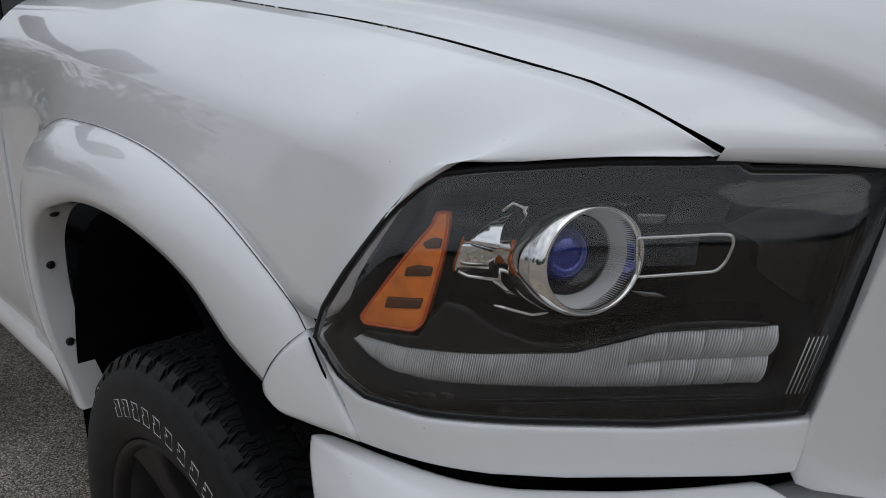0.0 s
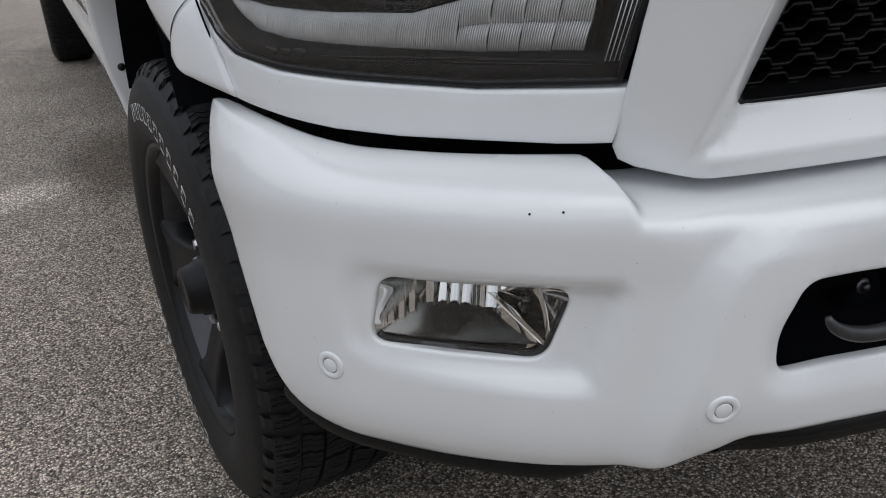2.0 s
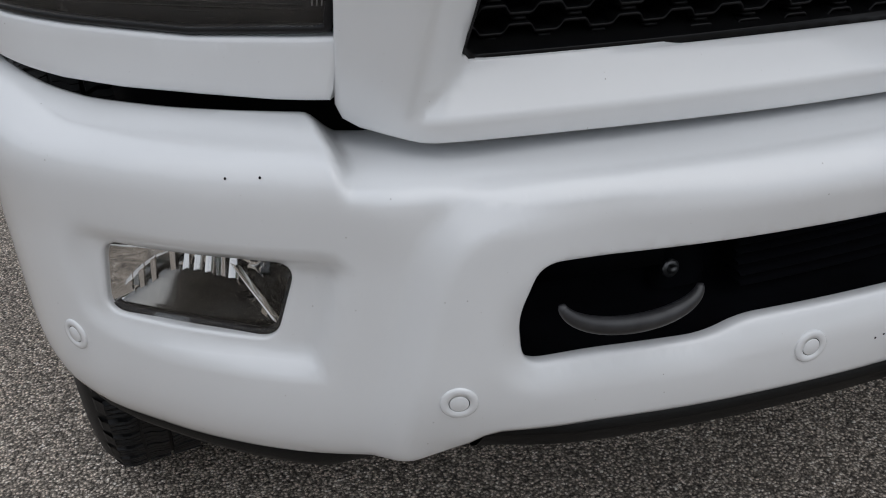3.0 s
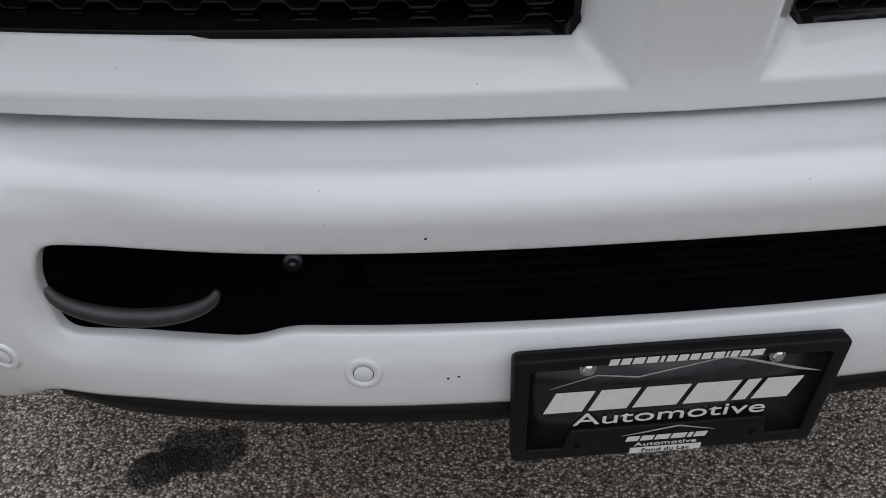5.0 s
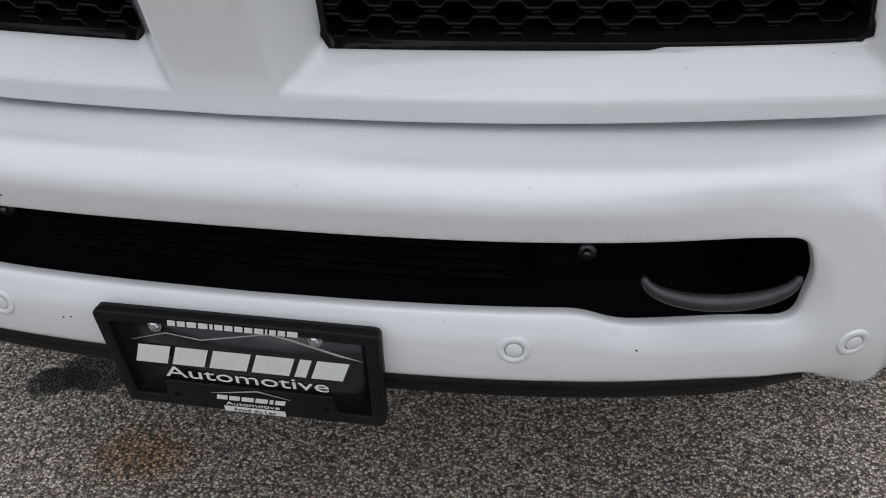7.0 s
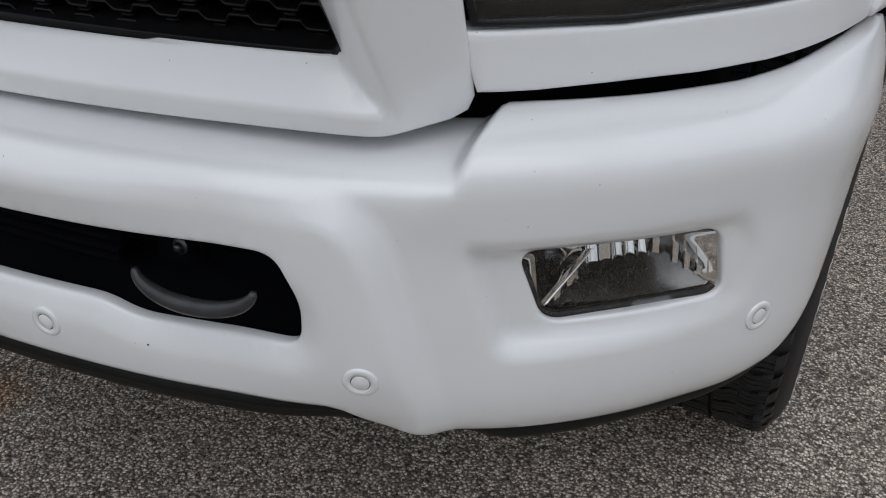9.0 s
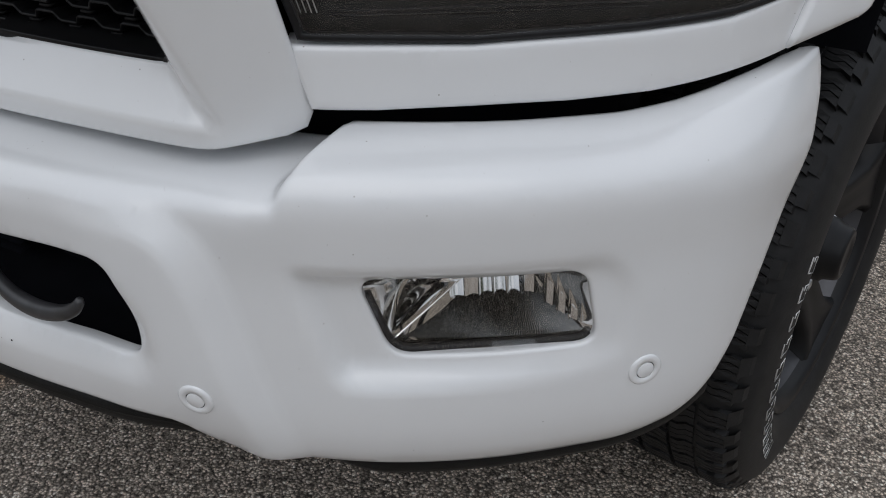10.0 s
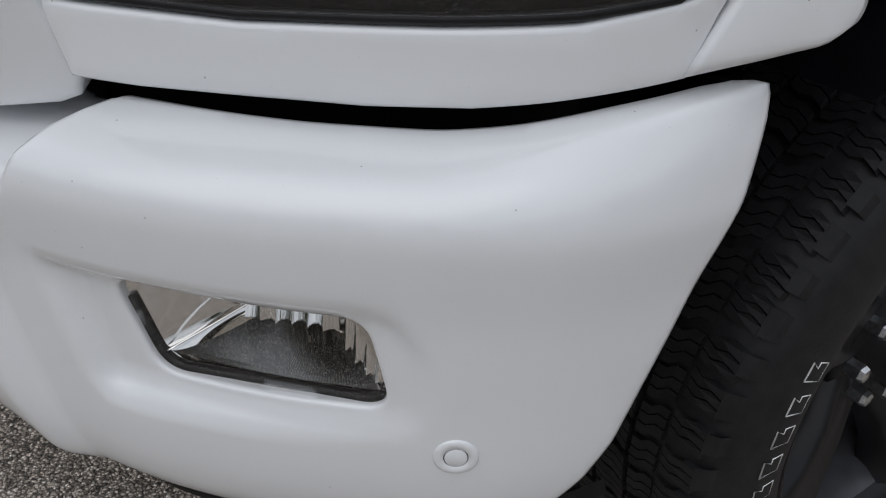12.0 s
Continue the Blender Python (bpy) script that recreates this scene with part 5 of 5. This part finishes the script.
for g in (1, -1):
    part("front_filler", mirrored(loft([[(x, y, z) for x, y in ((0.60, 0.26), (0.72, 0.32), (0.80, 0.39), (0.86, 0.45), (0.88, 0.50), (0.84, 0.60))] for z in (0.60, 1.188)]), g), DARK, truck, "dark panel behind the bumper corner")
    liner = []
    for a in np.linspace(38, 200, 40):
        r = 0.56
        liner.append([(x, 1.09 - r * math.cos(math.radians(a)) * 0.86, 0.50 + r * math.sin(math.radians(a)) * 1.06) for x in (1.045, 0.98, 0.7, 0.5)])
    part("wheel_liner", mirrored(loft(liner), g), DARK, truck, "black inner wheel liner")

# ---- wheels ----


def build_wheel(x, y, side, toe):
    """A black five-spoke wheel on an all-terrain tyre; built about its hub, facing +x."""
    R, half = 0.432, 0.138
    wheel = group("wheel", truck, "black spoked wheel with an all-terrain tyre")
    m = Matrix.Translation((x, y, 0.43)) @ Matrix.Rotation(radians(-toe), 4, "Z") @ Matrix.Rotation(radians(47 if side < 0 else 132), 4, "X")
    prof = [(-half, 0.28), (-half - 0.006, 0.33), (-half, 0.37), (-half + 0.006, 0.400), (-half + 0.03, R - 0.016), (0, R - 0.011), (half - 0.03, R - 0.013), (half - 0.017, 0.410), (half - 0.005, 0.398), (half + 0.004, 0.374), (half + 0.009, 0.345), (half + 0.008, 0.322), (half + 0.002, 0.304), (half - 0.002, 0.297), (half - 0.006, 0.289), (half - 0.02, 0.282)]
    p2, _ = spline(prof, 64)
    tyre = part("tyre", mirrored(posed(turned([tuple(q) for q in p2], 96), m), side), RUBBER, wheel, "black all-terrain tyre with white outlined lettering")
    blocks = []
    rng = random.Random(5)
    n = 56
    for k in range(n):
        a0 = 360 * k / n
        for x0, x1, d0, da, turn in ((0.074, 0.114, 0, 4.7, 8), (0.034, 0.069, 2.2, 5.5, -18), (-0.018, 0.027, 0.6, 5.4, 14), (-0.068, -0.026, 2.6, 5.5, -16), (-0.118, -0.076, 1.0, 4.9, -8)):
            j = rng.uniform(-0.4, 0.4)
            cut = rng.uniform(-0.5, 0.5)
            low = rng.uniform(0.0, 0.0025)
            c = (x0 + x1) / 2
            wide = (x1 - x0) / 2
            # three pieces with thin zigzag slits between them
            cuts = [-da / 2, -da / 6 + 0.4 * cut, da / 6 + 0.4 * cut, da / 2]
            zig = ((-1, 0.0), (-0.35, 0.42), (0.3, -0.38), (1, 0.1))
            for k0, k1 in zip(cuts, cuts[1:]):
                piece = [(q, k0 + e + 0.13) for q, e in zig] + [(q, k1 + e - 0.13) for q, e in zig[::-1]]
                bm = bmesh.new()
                top, bot = [], []
                for q, a in piece:
                    x = c + wide * q
                    ang = math.radians(a0 + d0 + j + a + turn * q * wide / 0.05 * 0.12)
                    drop = low + 0.006 * max(0.0, (abs(x) - 0.095) / 0.02) ** 1.6
                    top.append(bm.verts.new((x, (R - drop) * math.cos(ang), (R - drop) * math.sin(ang))))
                    bot.append(bm.verts.new((c + wide * q * 1.06, (R - 0.020 - drop) * math.cos(ang), (R - 0.020 - drop) * math.sin(ang))))
                bm.faces.new(top)
                for i in range(len(top)):
                    bm.faces.new((top[i], bot[i], bot[(i + 1) % len(top)], top[(i + 1) % len(top)]))
                bmesh.ops.recalc_face_normals(bm, faces=bm.faces[:])
                blocks.append(bm)
        # shoulder lug down the side wall
        bm = bmesh.new()
        lug = []
        da = 4.2 if k % 2 else 3.4
        for x, r in ((0.113, R - 0.0055), (half - 0.014, 0.416 - 0.004 * (k % 2)), (half - 0.010, 0.402)):
            lug.append([bm.verts.new((x, r * math.cos(math.radians(a0 + q)), r * math.sin(math.radians(a0 + q)))) for q in (-da / 2, da / 2)])
        for u, v in zip(lug, lug[1:]):
            bm.faces.new((u[0], u[1], v[1], v[0]))
        bmesh.ops.recalc_face_normals(bm, faces=bm.faces[:])
        blocks.append(bm)
    tread = merged(*blocks)
    part("tread", mirrored(posed(tread, m), side), RUBBER, tyre, "chunky tread blocks", smooth=False)
    # raised lettering: outlined blocks, unreadable as words
    for start, count in ((24, 11), (226, 10)):
        for k in range(count):
            a = math.radians(start + 6.6 * k)
            w, h = (0.022, 0.029)
            c = Vector((half + 0.0090, 0.345 * math.cos(a), 0.345 * math.sin(a)))
            er, et = Vector((0, math.cos(a), math.sin(a))), Vector((0, math.sin(a), -math.cos(a)))
            loop = [c + er * (h / 2 * q) + et * (w / 2 * p) for p, q in ((-1, -1), (1, -1), (1, 0.1), (0.4, 0.1), (1, 1), (-1, 1))]
            part("raised_mark", mirrored(posed(tube(loop, 0.0009, 5, closed=True), m), side), INK, tyre)
    rim = [(-0.09, 0.270), (0.06, 0.266), (half - 0.030, 0.276), (half - 0.012, 0.287), (half - 0.006, 0.284), (half - 0.010, 0.274), (half - 0.02, 0.267), (half - 0.03, 0.263)]
    part("rim", mirrored(posed(turned(rim, 72), m), side), RIM, wheel, "black painted rim")
    barrel = [(half - 0.03, 0.263), (half - 0.05, 0.256), (-0.03, 0.238), (-0.04, 0.22), (-0.01, 0.18), (0.0, 0.0)]
    part("barrel", mirrored(posed(turned(barrel, 72), m), side), BARREL, wheel, "satin inner wheel barrel")
    for k in range(5):
        a = math.radians(72 * k + 20)
        rows = []
        for r, w, x in ((0.060, 0.054, 0.066), (0.10, 0.048, 0.076), (0.15, 0.042, 0.094), (0.21, 0.046, 0.108), (0.245, 0.066, 0.116), (0.267, 0.100, 0.120)):
            row = []
            for p, dx in ((-1, -0.05), (-1, -0.006), (-0.78, 0.0), (-0.3, -0.004), (0.3, -0.004), (0.78, 0.0), (1, -0.006), (1, -0.05)):
                row.append((x + dx, r * math.cos(a) - p * w * math.sin(a), r * math.sin(a) + p * w * math.cos(a)))
            rows.append(row)
        bm = loft(rows)
        bmesh.ops.recalc_face_normals(bm, faces=bm.faces[:])
        if sum(f.normal.x * f.calc_area() for f in bm.faces) < 0:
            bmesh.ops.reverse_faces(bm, faces=bm.faces[:])
        part("spoke", mirrored(posed(bm, m), side), RIM, wheel)
    hub = turned([(0.02, 0.112), (0.062, 0.110), (0.070, 0.100), (0.071, 0.058), (0.112, 0.055), (0.116, 0.050), (0.134, 0.046), (0.139, 0.042), (0.140, 0.034), (0.137, 0.029), (0.137, 0.0)], 48)
    part("hub_cap", mirrored(posed(hub, m), side), RIM, wheel, "black hub cap")
    for k in range(8):
        a = math.radians(45 * k + 10)
        nut = turned([(0.05, 0.0125), (0.090, 0.0125), (0.096, 0.010), (0.098, 0.0)], 6)
        part("lug_nut", mirrored(posed(nut, m @ Matrix.Translation((0, 0.0825 * math.cos(a), 0.0825 * math.sin(a)))), side), STEEL, wheel, "bright steel lug nut", smooth=False)


for x, y in ((0.915, 1.085), (1.035, 6.45)):
    for side in (1, -1):
        build_wheel(x, y, side, (4.2 if side < 0 else 3.0) if y < 2 else 0.0)

# ---- plate frame on the bumper ----


def build_plate():
    holder = new("licence_plate_frame")
    tagged(holder, "black plastic plate frame with a dealer insert, bolted to the bumper", "plate frame")
    tilt = 0.10

    def on(u, v, w):
        return (u, 0.004 + tilt * (0.65 - v) - w, v)

    outer = rounded([(-0.154, 0.502), (0.154, 0.502), (0.158, 0.6465), (-0.158, 0.6465)], 0.008)
    part("backing", slab(outer, lambda u, v, w: on(u, v, w - 0.012), 0.012), FRAME, holder)
    rim_out = dense(outer, 0.03)
    inner = rounded([(-0.140, 0.5175), (-0.103, 0.5175), (-0.0985, 0.5440), (0.0985, 0.5440), (0.103, 0.5175), (0.140, 0.5175), (0.1425, 0.6325), (0.10, 0.6325), (0.098, 0.6355), (-0.098, 0.6355), (-0.10, 0.6325), (-0.1425, 0.6325)], 0.003)
    bm = sheet(outer, [inner], lambda u, v: (u, 0.004 + tilt * (0.65 - v) - 0.0050, v), step=0.03, edge=0.01, roll=0.003, hole_roll=0.0015, depth=0.006)
    part("rim", bm, FRAME, holder, "raised black rim")
    part("insert", slab([(-0.144, 0.512), (0.144, 0.512), (0.144, 0.638), (-0.144, 0.638)], lambda u, v, w: on(u, v, w), 0.002), GLOSS_BLACK, holder, "glossy black advertising insert")
    for u in (-0.089, 0.089):
        head = turned([(0.0, 0.0065), (0.0035, 0.0062), (0.0055, 0.0045), (0.006, 0.0)], 6)
        washer = turned([(0.0, 0.0), (0.0, 0.0078), (0.0012, 0.0078), (0.0014, 0.006)], 20)
        part("screw", posed(merged(head, washer), seat(Vector(on(u, 0.631, 0.002)), (0, -1, 0.1))), STEEL, holder, "zinc screw", smooth=False)
    for u in (-0.089, 0.088):
        part("hole", posed(turned([(0.0, 0.0038), (0.0006, 0.0036), (0.0006, 0.0)], 14), seat(Vector(on(u, 0.523, 0.0052)), (0, -1, 0.1))), DARK, holder)

    def flat(points, name, material=INK, w=0.0032):
        part(name, slab(points, lambda u, v, q: on(u, v, w + q), 0.0005), material, holder, smooth=False)

    # dealer mark: slanted blocks in place of the letters
    def blocks(x0, x1, z0, z1, widths, gap, slant, name, material=INK, w=0.0032):
        total = sum(widths) + gap * (len(widths) - 1)
        u = x0
        for k in widths:
            a = (x1 - x0) * k / total
            flat([(u, z0), (u + a, z0), (u + a + slant, z1), (u + slant, z1)], name, material, w)
            u += a + (x1 - x0) * gap / total

    blocks(-0.1265, 0.1125, 0.5725, 0.6005, [1, 1, 1.15, 1.15, 0.35, 0.95], 0.16, 0.0105, "mark_block")
    blocks(-0.0715, 0.072, 0.6365, 0.6440, [1, 1, 1.2, 1.2, 0.4, 1, 1, 1, 1, 1.1, 0.25, 0.8, 0.9, 1.3], 0.25, 0.0015, "address_block", INK, 0.0058)
    blocks(-0.041, 0.040, 0.5235, 0.5305, [1, 1, 1.15, 1.15, 0.35, 0.95], 0.18, 0.002, "small_mark_block", INK, 0.0058)
    flat([(-0.0345, 0.5040), (0.0385, 0.5040), (0.0385, 0.5125), (-0.0345, 0.5125)], "label_bar", INK, 0.0058)
    # mountain line
    ridge = [(-0.122, 0.607), (-0.079, 0.6225), (-0.040, 0.6165), (0.025, 0.632), (0.0388, 0.6360), (0.060, 0.631), (0.1107, 0.6145), (0.138, 0.606)]
    low = [(0.112, 0.6110), (0.060, 0.6285), (0.0388, 0.6335), (0.025, 0.6305), (-0.040, 0.6150), (-0.079, 0.6213)]
    flat(ridge + low, "ridge_line", GREY_INK)
    flat([(-0.046, 0.5325), (-0.022, 0.5372), (0.008, 0.5432), (0.012, 0.5432), (0.048, 0.5335), (0.012, 0.5415), (0.008, 0.5415), (-0.022, 0.5360)], "small_ridge_line", GREY_INK, 0.0058)

    def words(text, size, u, v, w, material, squeeze=1.0):
        cu = bpy.data.curves.new("lettering", "FONT")
        cu.body, cu.size, cu.align_x, cu.extrude = text, size, "CENTER", 0.0002
        ob = new("lettering", cu)
        ob.parent = holder
        cu.materials.append(material)
        ob.matrix_world = Matrix.Translation(on(u, v, w)) @ Matrix.Rotation(radians(90 + 5.7), 4, "X") @ Matrix.Diagonal((squeeze, 1, 1, 1))
        me = bpy.data.meshes.new_from_object(ob.evaluated_get(bpy.context.evaluated_depsgraph_get()))
        done = new("lettering", me)
        done.parent, done.matrix_world = holder, ob.matrix_world.copy()
        bpy.data.objects.remove(ob)

    words("Automotive", 0.0245, 0.0, 0.5515, 0.0034, INK, 1.62)
    words("Automotive", 0.0082, 0.001, 0.5150, 0.0062, INK, 1.62)
    words("Fond du Lac", 0.0078, 0.002, 0.5055, 0.0066, BLACK, 1.30)


build_plate()

# ---- a far row of trees round the lot ----
LEAF = shade("far_foliage", (0.045, 0.065, 0.03), 0.8, grain=(0.6, 0.4))


def build_far_trees():
    rng = random.Random(11)
    verts, faces = [], []
    for k in range(190):
        a = rng.uniform(0, 2 * math.pi)
        r = rng.uniform(40, 75)
        tall, wide = rng.uniform(6.0, 13), rng.uniform(2.6, 5.5)
        cx, cy = r * math.cos(a), r * math.sin(a)
        for j in range(240):
            u, v = rng.uniform(0, 2 * math.pi), rng.uniform(-1, 1)
            q = rng.random() ** 0.4
            x = cx + wide * q * math.cos(u) * math.sqrt(1 - v * v)
            y = cy + wide * q * math.sin(u) * math.sqrt(1 - v * v)
            z = tall * 0.56 + tall * 0.46 * q * v
            s = rng.uniform(0.35, 0.95)
            t = [Vector((rng.uniform(-s, s), rng.uniform(-s, s), rng.uniform(-s, s))) for _ in range(3)]
            i = len(verts)
            verts += [tuple(Vector((x, y, z)) + d) for d in t]
            faces.append((i, i + 1, i + 2))
        i = len(verts)
        verts += [(cx - 0.2, cy, 0), (cx + 0.2, cy, 0), (cx + 0.1, cy + 0.1, tall * 0.5), (cx - 0.1, cy + 0.1, tall * 0.5), (cx, cy + 0.25, 0)]
        faces += [(i, i + 1, i + 2, i + 3), (i + 1, i + 4, i + 2), (i + 4, i, i + 3)]
    me = bpy.data.meshes.new("far_trees")
    me.from_pydata(verts, [], faces)
    me.materials.append(LEAF)
    tagged(new("far_trees", me), "far row of leafy green trees round the lot", "trees", kind="stuff")


build_far_trees()
